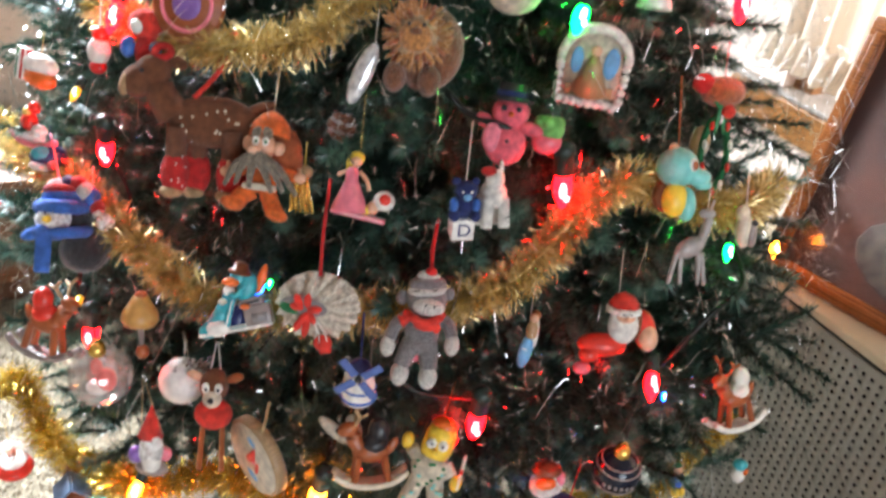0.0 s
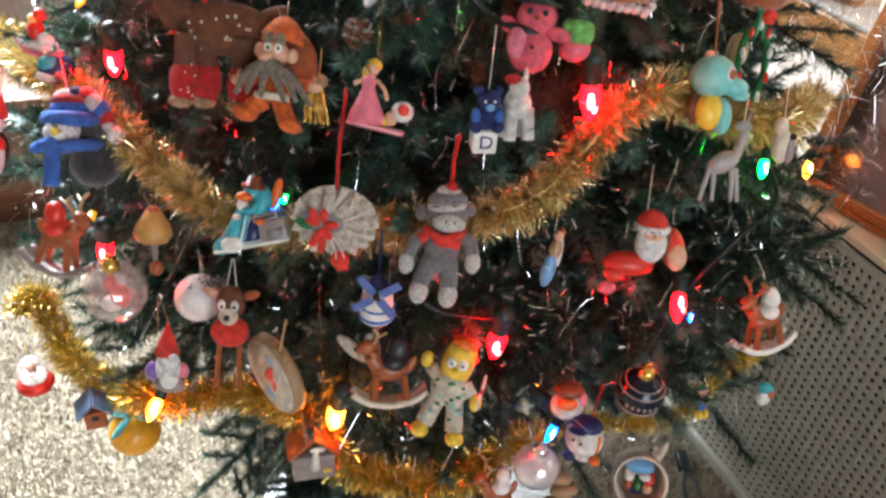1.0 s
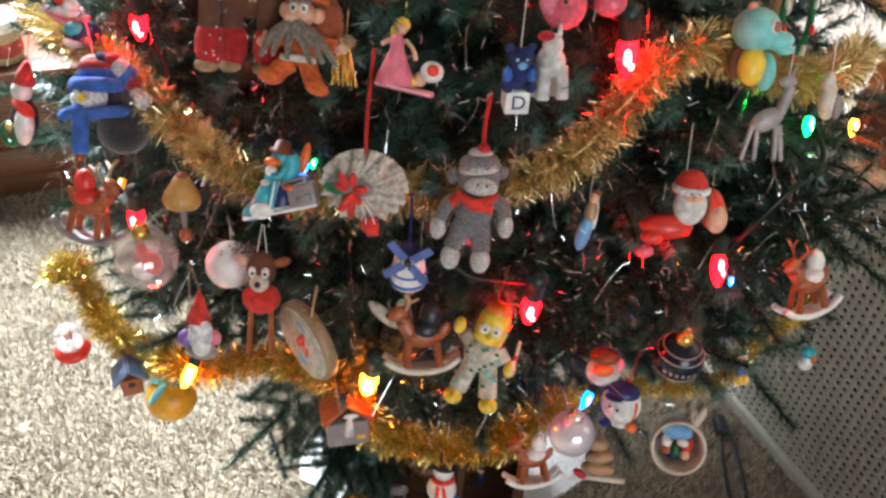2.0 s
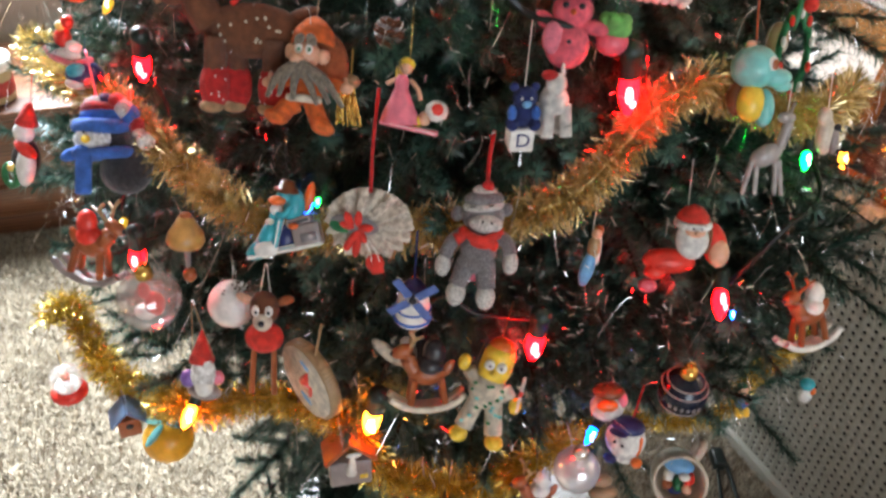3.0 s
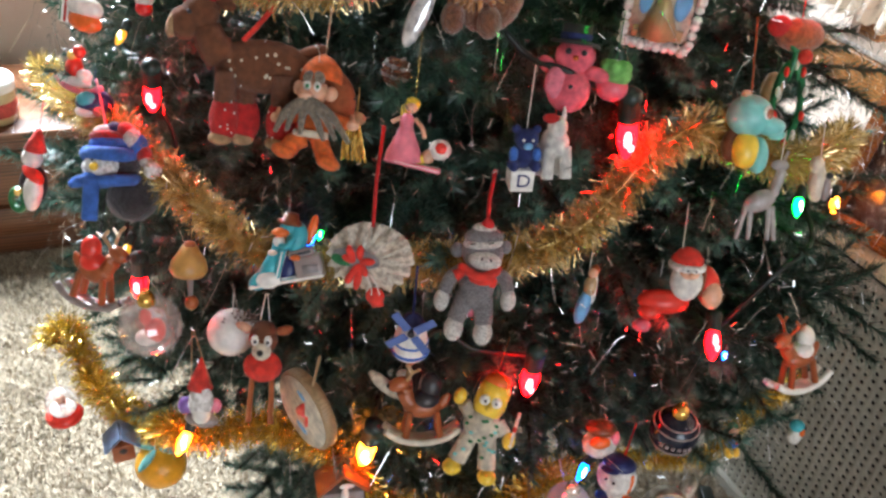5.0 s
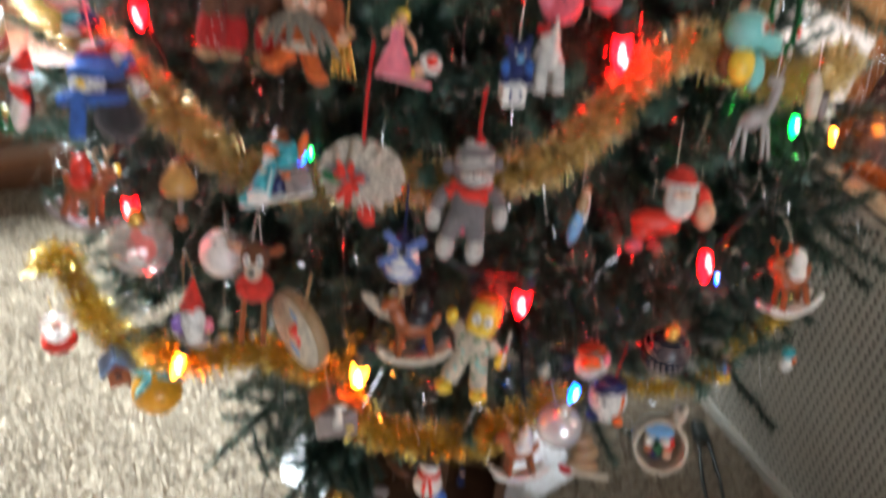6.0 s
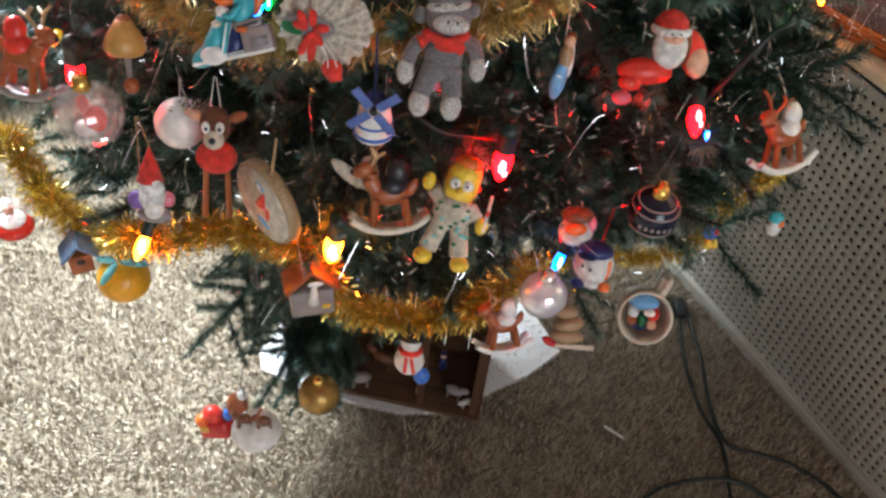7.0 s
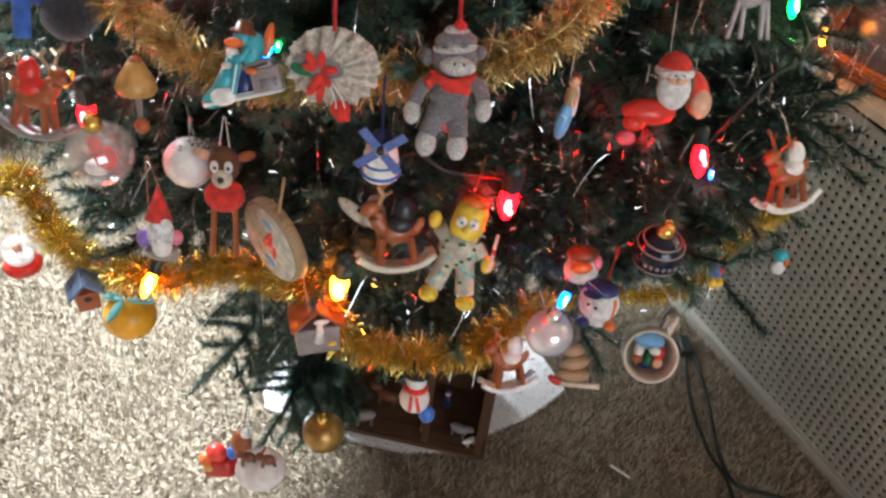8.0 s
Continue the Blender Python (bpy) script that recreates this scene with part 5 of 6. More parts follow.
def toy_inside(ob):
    t = Toy().ball("brightred", 0.006, 0, -0.006, 0.012, 0.012, 0.016).ball("white", -0.004, -0.004, -0.016, 0.014, 0.012, 0.008).ball("brightred", -0.004, 0, 0.012, 0.007, 0.007, 0.012)
    t.part("figure_inside", ob, "small red and white figure inside the glass")


glass_ball(-0.341, 0.606, 0.994, 0.037, CLEAR, "clear glass ball with a red figure inside", "gold", toy_inside)
glass_ball(0.114, 0.605, 0.823, 0.030, IRID, "clear iridescent glass ball with a silver cap", "white")
glass_ball(-0.156, 0.705, 0.424, 0.036, DULLGOLD, "dull gold metallic ball hanging low", "gold")


def stripes(ob):
    for zz, q in ((0.012, 0.001), (0.020, 0.001), (-0.014, 0.001)):
        r = math.sqrt(0.030 ** 2 - zz * zz)
        Toy().torus("mole", 0, 0, zz, r, 0.0011, seg=40, ring=6).part("stripe", ob, "silver painted stripe")
    for k in range(6):
        a = radians(-125 + k * 14)
        Toy().block("mole", 0.0302 * math.cos(a), 0.0302 * math.sin(a), -0.002, 0.004, 0.0012, 0.0045, turn=(0, 0, math.degrees(a) + 90)).part("lettering_bar", ob)


glass_ball(0.207, 0.639, 0.930, 0.030, material("navy_gloss", (0.010, 0.014, 0.028), 0.16, vary=0.2, scale=30), "glossy navy ball with silver stripes and gold cap", "gold", stripes)

# white plush ball
t = Toy()
pr = random.Random(6)
t.ball("white", 0, 0, 0, 0.035, 0.035, 0.035, seg=24, rings=16)
for k in range(46):
    a, q = pr.uniform(0, 6.28), pr.uniform(0.0, 0.026)
    x0, y0 = 0.008 + q * math.cos(a), q * math.sin(a)
    t.cone(("taupe", "fur"), (x0, y0, 0.022), (x0 * 1.5, y0 * 1.5 - 0.004, 0.040 - q * 0.5), 0.0026, 0.0004, 5)
t.string("white", 0.03, 0.06)
t.thing("plush_ball", -0.274, 0.651, 0.959, "white ball ornament with a fuzzy brown top", "ball ornament")

# reindeer peg doll in red
t = Toy()
t.ball(("brown", "felt"), 0, -0.004, 0.026, 0.018, 0.015, 0.022).ball(("cream", "felt"), 0, -0.014, 0.012, 0.012, 0.010, 0.012).ball("dark", 0, -0.024, 0.012, 0.004).ball("white", -0.008, -0.018, 0.026, 0.005, 0.003, 0.007).ball("white", 0.008, -0.018, 0.026, 0.005, 0.003, 0.007).ball("dark", -0.007, -0.021, 0.025, 0.0022).ball("dark", 0.008, -0.021, 0.025, 0.0022)
t.ball(("brightred", "felt"), 0, 0, -0.012, 0.024, 0.017, 0.020).ball(("peach", "felt"), -0.024, 0, 0.036, 0.012, 0.005, 0.006, turn=(0, 20, 0)).ball(("rust", "felt"), 0.024, 0, 0.036, 0.012, 0.005, 0.006, turn=(0, -20, 0))
for s in (-1, 1):
    t.tube("rust", [(s * 0.012, 0, -0.026), (s * 0.014, -0.002, -0.085)], 0.0034)
    t.tube("white", [(s * 0.006, 0, 0.045), (s * 0.001, 0.002, 0.080)], 0.0009, seg=5)
t.thing("reindeer_doll", -0.229, 0.619, 0.962, "brown reindeer doll in a red coat with dangling legs", "toy ornament", 6, -6, size=1.15)

# gnome with red hat
t = Toy()
t.cone(("brightred", "felt"), (0, 0, 0.008), (0, 0, 0.050), 0.016, 0.001, 18).ball(("white", "fur"), 0.004, -0.006, -0.008, 0.016, 0.012, 0.024).ball("white", 0.006, -0.008, -0.024, 0.012, 0.011, 0.014).ball("violet", -0.016, -0.004, -0.018, 0.010, 0.008, 0.012).ball("pink", 0.020, 0, -0.014, 0.009, 0.007, 0.010).ball("mole", 0.004, 0, -0.036, 0.022, 0.012, 0.010)
t.tube("tan", [(-0.012, 0, 0.020), (-0.014, 0, 0.085)], 0.0007, seg=5).tube("tan", [(0.014, 0, 0.012), (-0.012, 0, 0.085)], 0.0007, seg=5)
t.thing("gnome_ornament", -0.283, 0.577, 0.939, "white-bearded gnome in a pointed red hat", "figurine", size=1.10)

# wooden disc
disc = base("wooden_disc", -0.177, 0.602, 0.914, "pale round wooden hoop disc with a red picture", "ornament", -41, 2, 14, size=1.18)
t = Toy().lathe(("tan", "wood"), [(0.0, 0.008), (0.050, 0.008), (0.053, 0.006), (0.053, -0.006), (0.050, -0.008), (0.049, -0.006), (0.0, -0.005)], seg=40, turn=(90, 0, 0))
t.part("hoop", disc)
t = Toy().lathe(("cream", "felt"), [(0.0, 0.0015), (0.0485, 0.0015), (0.0485, -0.001)], 0, -0.0085, 0, seg=40, turn=(90, 0, 0))
t.part("cloth_face", disc)
t = Toy().cone("brightred", (0, -0.0105, 0.006), (0.002, -0.0105, 0.024), 0.007, 0.001).ball("hotpink", 0.002, -0.010, 0.000, 0.007, 0.002, 0.006).ball("peach", 0, -0.010, -0.012, 0.010, 0.0015, 0.006).ball("sky", 0.006, -0.010, -0.028, 0.012, 0.0012, 0.006).ball("brightred", 0.012, -0.010, -0.006, 0.004, 0.0015, 0.012).ball("sky", -0.006, -0.010, 0.030, 0.009, 0.0012, 0.005)
t.part("picture", disc, "red and blue embroidered picture")
t = Toy().tube("tan", [(0, 0, 0.053), (0.001, 0, 0.085), (0, 0.002, 0.115)], 0.0016, seg=6)
t.part("cord_loop", disc)

# windmill
mill = base("windmill_ornament", -0.077, 0.621, 1.023, "blue and white glazed windmill with four sails", "ornament", 4, -4, size=1.12)
t = Toy().lathe("white", [(0.0, 0.026), (0.012, 0.022), (0.018, 0.010), (0.021, -0.010), (0.022, -0.026), (0.018, -0.030), (0.0, -0.030)], seg=20).torus("blue", 0, 0, -0.022, 0.0215, 0.0022).torus("blue", 0, 0, -0.008, 0.0205, 0.0016).lathe("navy", [(0.0, 0.034), (0.010, 0.028), (0.016, 0.018)], seg=18)
t.part("tower", mill)
for k in range(4):
    a = radians(38 + 90 * k)
    t = Toy().block("denim", 0.020 * math.cos(a), -0.024, 0.020 + 0.020 * math.sin(a), 0.028, 0.0016, 0.0105, turn=(0, -math.degrees(a), 0), bevel=0.0006)
    t.part("sail", mill)
t = Toy().ball("dark", 0, -0.025, 0.020, 0.0045).cone("dark", (0, -0.024, 0.020), (0, -0.010, 0.020), 0.002, 0.002)
t.part("hub", mill)
t = Toy().string(("navy", "felt"), 0.032, 0.10, 0.0014)
t.part("ribbon", mill)

# white bird with spread wings behind the horse
t = Toy().ball(("white", "felt"), 0.004, 0, -0.006, 0.014, 0.012, 0.022).ball(("cream", "felt"), -0.024, 0.002, -0.008, 0.030, 0.006, 0.010, turn=(0, 36, 0)).ball(("cream", "felt"), 0.034, 0.004, -0.002, 0.018, 0.006, 0.020, turn=(0, -30, 0)).ball("dark", 0.022, 0.006, 0.000, 0.009, 0.008, 0.030).ball(("white", "felt"), 0.002, -0.004, 0.014, 0.010, 0.009, 0.009)
t.string("dark", 0.02, 0.07)
t.thing("bird_ornament", -0.084, 0.629, 0.946, "white felt bird with spread wings on thread", "plush ornament")

# yellow doll in patterned clothes
t = Toy()
Y = ("yellow", "paint")
t.lathe(Y, [(0.018, 0), (0.021, 0.010), (0.020, 0.032), (0.017, 0.040), (0.0, 0.042)], 0, 0, 0.020, turn=(0, 6, 0)).ball("orange", 0.004, 0, 0.062, 0.017, 0.016, 0.010).ball("white", -0.006, -0.019, 0.040, 0.007, 0.005, 0.007).ball("white", 0.009, -0.019, 0.040, 0.007, 0.005, 0.007).ball("dark", -0.005, -0.024, 0.040, 0.0018).ball("dark", 0.009, -0.024, 0.040, 0.0018).ball(Y, 0.001, -0.024, 0.032, 0.004, 0.006, 0.004)
CL = ("cream", "felt")
t.ball(CL, 0, 0, 0.002, 0.025, 0.017, 0.024)
for s in (-1, 1):
    t.tube(CL, [(s * 0.018, 0, 0.012), (s * 0.030, -0.004, 0.014 + (0.010 if s < 0 else -0.014))], 0.009).ball(Y, s * 0.037, -0.006, 0.016 + (0.016 if s < 0 else -0.022), 0.008, 0.008, 0.011)
    t.tube(CL, [(s * 0.010, 0, -0.010), (s * 0.016, -0.002, -0.034), (s * 0.020, -0.004, -0.050)], 0.012).ball(Y, s * 0.023, -0.010, -0.058, 0.012, 0.015, 0.010)
dr = random.Random(2)
for k in range(26):
    a, zz = dr.uniform(-1.3, 1.3), dr.uniform(-0.045, 0.018)
    if zz > -0.016:
        q = math.sqrt(max(0.1, 1 - ((zz - 0.002) / 0.025) ** 2))
        t.ball("aqua" if k % 2 else "green", 0.025 * q * math.sin(a), -0.017 * q * math.cos(a) - 0.0004, zz, 0.003, 0.001, 0.0022)
    else:
        s = dr.choice((-1, 1))
        t.ball("aqua" if k % 2 else "green", s * 0.016 + 0.008 * math.sin(a), -0.013 - 0.002 * math.cos(a), zz, 0.003, 0.0012, 0.0022)
t.tube("white", [(0.040, -0.012, -0.012), (0.040, -0.010, 0.034)], 0.0022).ball("brightred", 0.040, -0.011, 0.012, 0.0026, 0.0026, 0.006)
t.tube("rust", [(0, 0, 0.07), (0.002, 0.004, 0.12)], 0.0008, seg=5)
t.thing("yellow_doll", 0.006, 0.594, 0.938, "yellow-faced doll in cream pyjamas with teal print", "toy ornament", -6, -10, 5, size=1.1)

# baseball-capped ball doll and snowman above it
t = Toy()
t.ball(("white", "felt"), 0, 0, -0.006, 0.030, 0.027, 0.030).ball("navy", -0.002, -0.006, 0.020, 0.026, 0.023, 0.012).ball("navy", -0.012, -0.026, 0.014, 0.014, 0.012, 0.003).ball("orange", 0.022, -0.014, -0.004, 0.004, 0.004, 0.016).ball("navy", -0.014, -0.016, -0.036, 0.010, 0.012, 0.006).ball("orange", 0.024, -0.012, -0.032, 0.009, 0.010, 0.007).ball(("white", "felt"), 0.004, -0.006, -0.032, 0.016, 0.012, 0.010)
t.ball("dark", -0.014, -0.026, -0.002, 0.0024).ball("dark", -0.002, -0.028, -0.004, 0.0024)
t.tube(("red", "felt"), [(0.002, 0, 0.030), (0.004, 0.003, 0.085)], 0.0014, seg=5)
t.thing("ball_doll", 0.162, 0.630, 0.860, "round white doll in a navy cap on red thread", "toy ornament", -14)
t = Toy()
t.ball(("white", "felt"), 0, 0, -0.010, 0.026, 0.022, 0.022).ball("orange", -0.004, -0.016, 0.000, 0.016, 0.008, 0.010).ball("brown", 0, 0, 0.016, 0.024, 0.020, 0.012).ball("pink", 0.020, -0.006, 0.004, 0.008, 0.010, 0.012)
t.string("dark", 0.02, 0.06)
t.thing("snowman_ornament", 0.137, 0.650, 0.889, "small white snowman with an orange scarf and hat", "figurine", 10)

# mug with little figures inside, mouth towards the room
mug = base("mug_ornament", 0.299, 0.809, 0.578, "cream mug lying open with tiny figures inside", "mug ornament", -8, 52, size=1.72)
t = Toy().lathe(("cream", "paint"), [(0.0, -0.026), (0.026, -0.026), (0.030, -0.022), (0.031, 0.026), (0.029, 0.028), (0.027, 0.026), (0.026, -0.018), (0.0, -0.020)], seg=32)
t.part("cup", mug)
t = Toy().tube(("cream", "paint"), [(0.012, 0.027, 0.016), (0.018, 0.044, 0.012), (0.018, 0.044, -0.010), (0.012, 0.027, -0.014)], 0.005)
t.part("handle", mug)
t = Toy().ball("sky", -0.004, 0.016, 0.012, 0.018, 0.010, 0.012).ball("brightred", 0.010, 0.004, 0.010, 0.007, 0.009, 0.012).ball("peach", 0.010, -0.008, 0.014, 0.006).ball("white", 0.004, 0.006, 0.020, 0.007, 0.005, 0.005).ball("white", -0.012, 0.002, 0.010, 0.006, 0.009, 0.008).ball("rust", -0.012, -0.008, 0.012, 0.006).ball("green", 0, -0.006, 0.004, 0.007, 0.010, 0.010).ball("navy", -0.002, -0.012, 0.002, 0.010, 0.008, 0.008)
t.part("figures_inside", mug, "tiny painted figures")

# small dolls at the edge
t = Toy().ball("blue", 0, 0, 0.002, 0.014, 0.011, 0.016).ball("red", 0.004, -0.009, 0.004, 0.006, 0.004, 0.006).ball("peach", -0.002, -0.003, 0.022, 0.009).ball("green", -0.002, 0, 0.030, 0.009, 0.008, 0.006).ball("yellow", -0.006, -0.004, -0.020, 0.007, 0.009, 0.011).ball("yellow", 0.008, -0.002, -0.022, 0.006, 0.008, 0.010)
t.string("green", 0.03, 0.07)
t.thing("clown_ornament", 0.330, 0.779, 0.782, "tiny clown figure in blue with yellow boots", "figurine", 20)
t = Toy().ball("white", 0, 0, -0.010, 0.013, 0.011, 0.015).ball("teal", 0, 0, 0.012, 0.014, 0.012, 0.012).ball("orange", 0.010, -0.006, 0.002, 0.005, 0.005, 0.008)
t.string("dark", 0.02, 0.06)
t.thing("snowman_ornament", 0.434, 0.846, 0.750, "tiny white snowman in a teal hat", "figurine")

# snow globe at the far left
globe = base("snow_globe", -0.521, 0.689, 0.750, "small glass snow globe on a red base", "snow globe", size=0.99)
Toy().ball(CLEAR, 0, 0, 0.006, 0.028, 0.028, 0.028, seg=24, rings=16).part("glass", globe).visible_shadow = False
Toy().lathe("brightred", [(0.0, -0.032), (0.030, -0.032), (0.032, -0.026), (0.026, -0.016), (0.0, -0.016)], seg=24).part("base", globe)
Toy().ball("white", 0, 0, -0.010, 0.022, 0.022, 0.010).ball("rust", 0, 0, 0.008, 0.008, 0.008, 0.012).ball("white", 0.010, -0.008, 0.000, 0.008).ball("peach", 0, -0.006, 0.018, 0.006).part("scene_inside", globe, "tiny snowy figure")
Toy().string("gold", 0.034, 0.075).part("thread", globe)

# bird house and orange
house = base("bird_house", -0.442, 0.676, 0.714, "small brown bird house with a blue roof", "ornament", 30, size=1.15)
Toy().block("rust", 0, 0, -0.014, 0.032, 0.030, 0.034, bevel=0.0015).part("body", house)
for s in (-1, 1):
    Toy().block("slate", s * 0.013, 0, 0.012, 0.036, 0.040, 0.004, turn=(0, s * 46, 0), bevel=0.001).part("roof_panel", house)
Toy().ball("dark", 0, -0.0152, -0.008, 0.006, 0.0012, 0.006).part("entrance", house)
Toy().string("dark", 0.024, 0.06).part("thread", house)
fruit = base("orange_fruit", -0.423, 0.728, 0.610, "glossy orange fruit ornament with green ribbon leaves", "ornament", size=1.42)
Toy().ball("tangerine", 0, 0, 0, 0.034, 0.033, 0.032, seg=24, rings=16).part("fruit", fruit)
for a in (20, 160, 250):
    Toy().ball(("aqua", "felt"), 0.020 * math.cos(radians(a)), -0.004 + 0.018 * math.sin(radians(a)), 0.030, 0.018, 0.006, 0.003, turn=(0, 18, a)).part("leaf", fruit, "green ribbon leaf")
Toy().string("green", 0.03, 0.07, 0.0012).part("thread", fruit)

# hanging cottage block
cot = base("cottage_ornament", -0.141, 0.613, 0.780, "clear-sided block house with a rust roof and white deer", "ornament", 20, -6, size=1.25)
Toy().block("mole", 0, 0, -0.014, 0.052, 0.036, 0.040, bevel=0.002).part("body", cot)
for s in (-1, 1):
    Toy().block("rust", s * 0.016, 0, 0.022, 0.044, 0.042, 0.005, turn=(0, s * 44, 0), bevel=0.001).part("roof_panel", cot)
Toy().cone("white", (0, -0.020, -0.010), (0.002, -0.020, 0.020), 0.007, 0.003).ball("white", 0.004, -0.020, 0.020, 0.010, 0.002, 0.004).part("deer_cutout", cot, "white deer cut-out")
Toy().block("yellow", 0.016, -0.0185, -0.020, 0.010, 0.002, 0.006).part("window", cot)
Toy().string("dark", 0.036, 0.08).part("thread", cot)

# snowman with a red scarf
t = Toy()
t.ball("white", 0, 0, -0.012, 0.022, 0.020, 0.022).ball("white", 0, 0, 0.018, 0.015).lathe("dark", [(0.020, 0), (0.020, 0.003), (0.012, 0.004), (0.012, 0.020), (0.0, 0.021)], 0, 0, 0.028).torus("brightred", 0, 0, 0.006, 0.014, 0.004).block("brightred", -0.004, -0.020, -0.008, 0.007, 0.003, 0.026, bevel=0.001, turn=(-10, 0, 0)).block("brightred", 0.006, -0.020, -0.008, 0.007, 0.003, 0.026, bevel=0.001, turn=(-10, -14, 0))
t.ball("blue", 0.020, 0, -0.036, 0.012, 0.010, 0.014)
t.string("white", 0.048, 0.10)
t.thing("snowman_ornament", -0.024, 0.635, 0.649, "white snowman with a red scarf and black hat", "figurine", size=1.2)

# dome with dark deer and a red sleigh, low on the drooping branch
dome = base("snow_dome", -0.212, 0.576, 0.532, "white snowy dome carrying two dark brown deer", "figurine", 0, size=1.25)
Toy().ball("white", 0, 0, -0.014, 0.036, 0.034, 0.022, seg=24, rings=14).part("mound", dome)
for x in (-0.014, 0.014):
    Toy().ball("brown", x, -0.004, 0.020, 0.011, 0.007, 0.009).ball("brown", x - 0.010, -0.008, 0.032, 0.006).tube("brown", [(x - 0.007, -0.006, 0.018), (x - 0.008, -0.008, 0.000)], 0.003).tube("brown", [(x + 0.007, -0.002, 0.018), (x + 0.008, -0.002, 0.000)], 0.003).tube("rust", [(x - 0.008, -0.006, 0.036), (x - 0.002, -0.002, 0.048)], 0.0018).part("deer", dome, "dark brown deer")
Toy().string("dark", 0.03, 0.09, x=-0.01).part("thread", dome)
t = Toy()
t.block("red", 0, 0, -0.014, 0.046, 0.026, 0.026, bevel=0.005, turn=(0, -28, 0)).ball("brightred", -0.006, -0.006, 0.008, 0.015, 0.012, 0.012).ball("orange", -0.018, -0.010, -0.006, 0.010).ball("blue", 0.016, -0.004, 0.018, 0.008, 0.008, 0.010).ball("rust", 0.024, 0, 0.036, 0.015, 0.012, 0.020).ball("white", 0.030, -0.002, 0.056, 0.007).ball("gold", -0.012, -0.012, -0.016, 0.008, 0.006, 0.006)
t.string("dark", 0.055, 0.10, x=0.024)
t.thing("sleigh_ornament", -0.333, 0.739, 0.262, "red sleigh ornament piled with bright toys", "figurine", -20, size=1.7)

# layered wooden figure low beside the paper
t = Toy()
t.ball(("tan", "wood"), 0.000, 0, 0.030, 0.020, 0.012, 0.012).ball(("tan", "wood"), 0.006, 0, 0.008, 0.026, 0.014, 0.013, turn=(0, -8, 0)).ball(("tan", "wood"), 0.004, 0, -0.014, 0.030, 0.015, 0.013, turn=(0, 6, 0)).cut("body")
t.ball("red", -0.026, -0.004, -0.024, 0.014, 0.008, 0.007, turn=(0, 30, 0)).cut("boot").tube("cream", [(-0.020, -0.004, -0.030), (0.052, -0.006, -0.033)], 0.0045, seg=7).cut("stick")
t.string("dark", 0.04, 0.08)
t.thing("wooden_figure", 0.165, 0.680, 0.680, "tan layered wooden figure on a pale stick", "figurine", 6, -10)

# figures at the upper left
t = Toy()
t.tube("pink", [(-0.044, 0, -0.010), (-0.020, -0.004, -0.020), (0.020, -0.004, -0.020), (0.048, 0, -0.006)], 0.005).ball("white", -0.008, 0, -0.008, 0.034, 0.012, 0.009).ball("brightred", -0.010, 0, 0.010, 0.014, 0.012, 0.018).ball("white", 0.016, -0.004, 0.004, 0.014, 0.010, 0.010).ball("gold", -0.012, -0.004, 0.028, 0.008).ball("brightred", -0.004, 0, 0.036, 0.010, 0.009, 0.010)
t.string("white", 0.04, 0.09)
t.thing("santa_sleigh", -0.482, 0.798, 1.160, "red santa riding a white and pink sleigh", "figurine", -20, size=0.98)
t = Toy().ball("navy", 0, 0, 0, 0.028, 0.026, 0.020).ball("teal", -0.004, -0.016, 0.006, 0.016, 0.012, 0.012).ball("white", -0.006, -0.012, -0.012, 0.018, 0.014, 0.009).ball("pink", 0.014, -0.018, -0.008, 0.008)
t.string("navy", 0.02, 0.05)
t.thing("round_ornament", -0.461, 0.785, 1.137, "round dark blue and teal painted ornament", "ornament")
t = Toy()
t.ball(("brightred", "felt"), 0, 0, 0.020, 0.030, 0.026, 0.026).ball("white", -0.002, -0.022, 0.016, 0.012, 0.010, 0.012).ball("blue", -0.020, -0.012, -0.020, 0.013, 0.011, 0.018).ball("sky", 0.028, -0.010, -0.014, 0.011).ball(("red", "felt"), 0.010, -0.006, -0.022, 0.020, 0.016, 0.026)
t.string("red", 0.04, 0.09)
t.thing("clown_ornament", -0.324, 0.749, 1.306, "red felt clown with a white nose and blue hands", "plush ornament", -10, size=0.8)
t = Toy().ball("white", 0, 0, 0, 0.016, 0.014, 0.020).ball("red", 0, 0, -0.022, 0.012, 0.010, 0.010).ball("brightred", 0.002, 0, 0.022, 0.012, 0.011, 0.012)
t.string("white", 0.03, 0.07)
t.thing("bell_ornament", -0.381, 0.769, 1.277, "white and red painted bell ornament", "ornament")
t = Toy().ball("white", 0, 0, 0.010, 0.040, 0.020, 0.020).ball("orange", 0.006, -0.002, -0.014, 0.036, 0.020, 0.018).block("red", -0.034, 0, 0.004, 0.012, 0.020, 0.060, bevel=0.003).block("green", -0.046, 0, 0.004, 0.010, 0.020, 0.060, bevel=0.003)
t.string("gold", 0.03, 0.07)
t.thing("stocking_ornament", -0.464, 0.799, 1.233, "white and orange stocking with red and green stripes", "ornament", -20, size=0.8)

# left-edge penguin with a wreath
t = Toy()
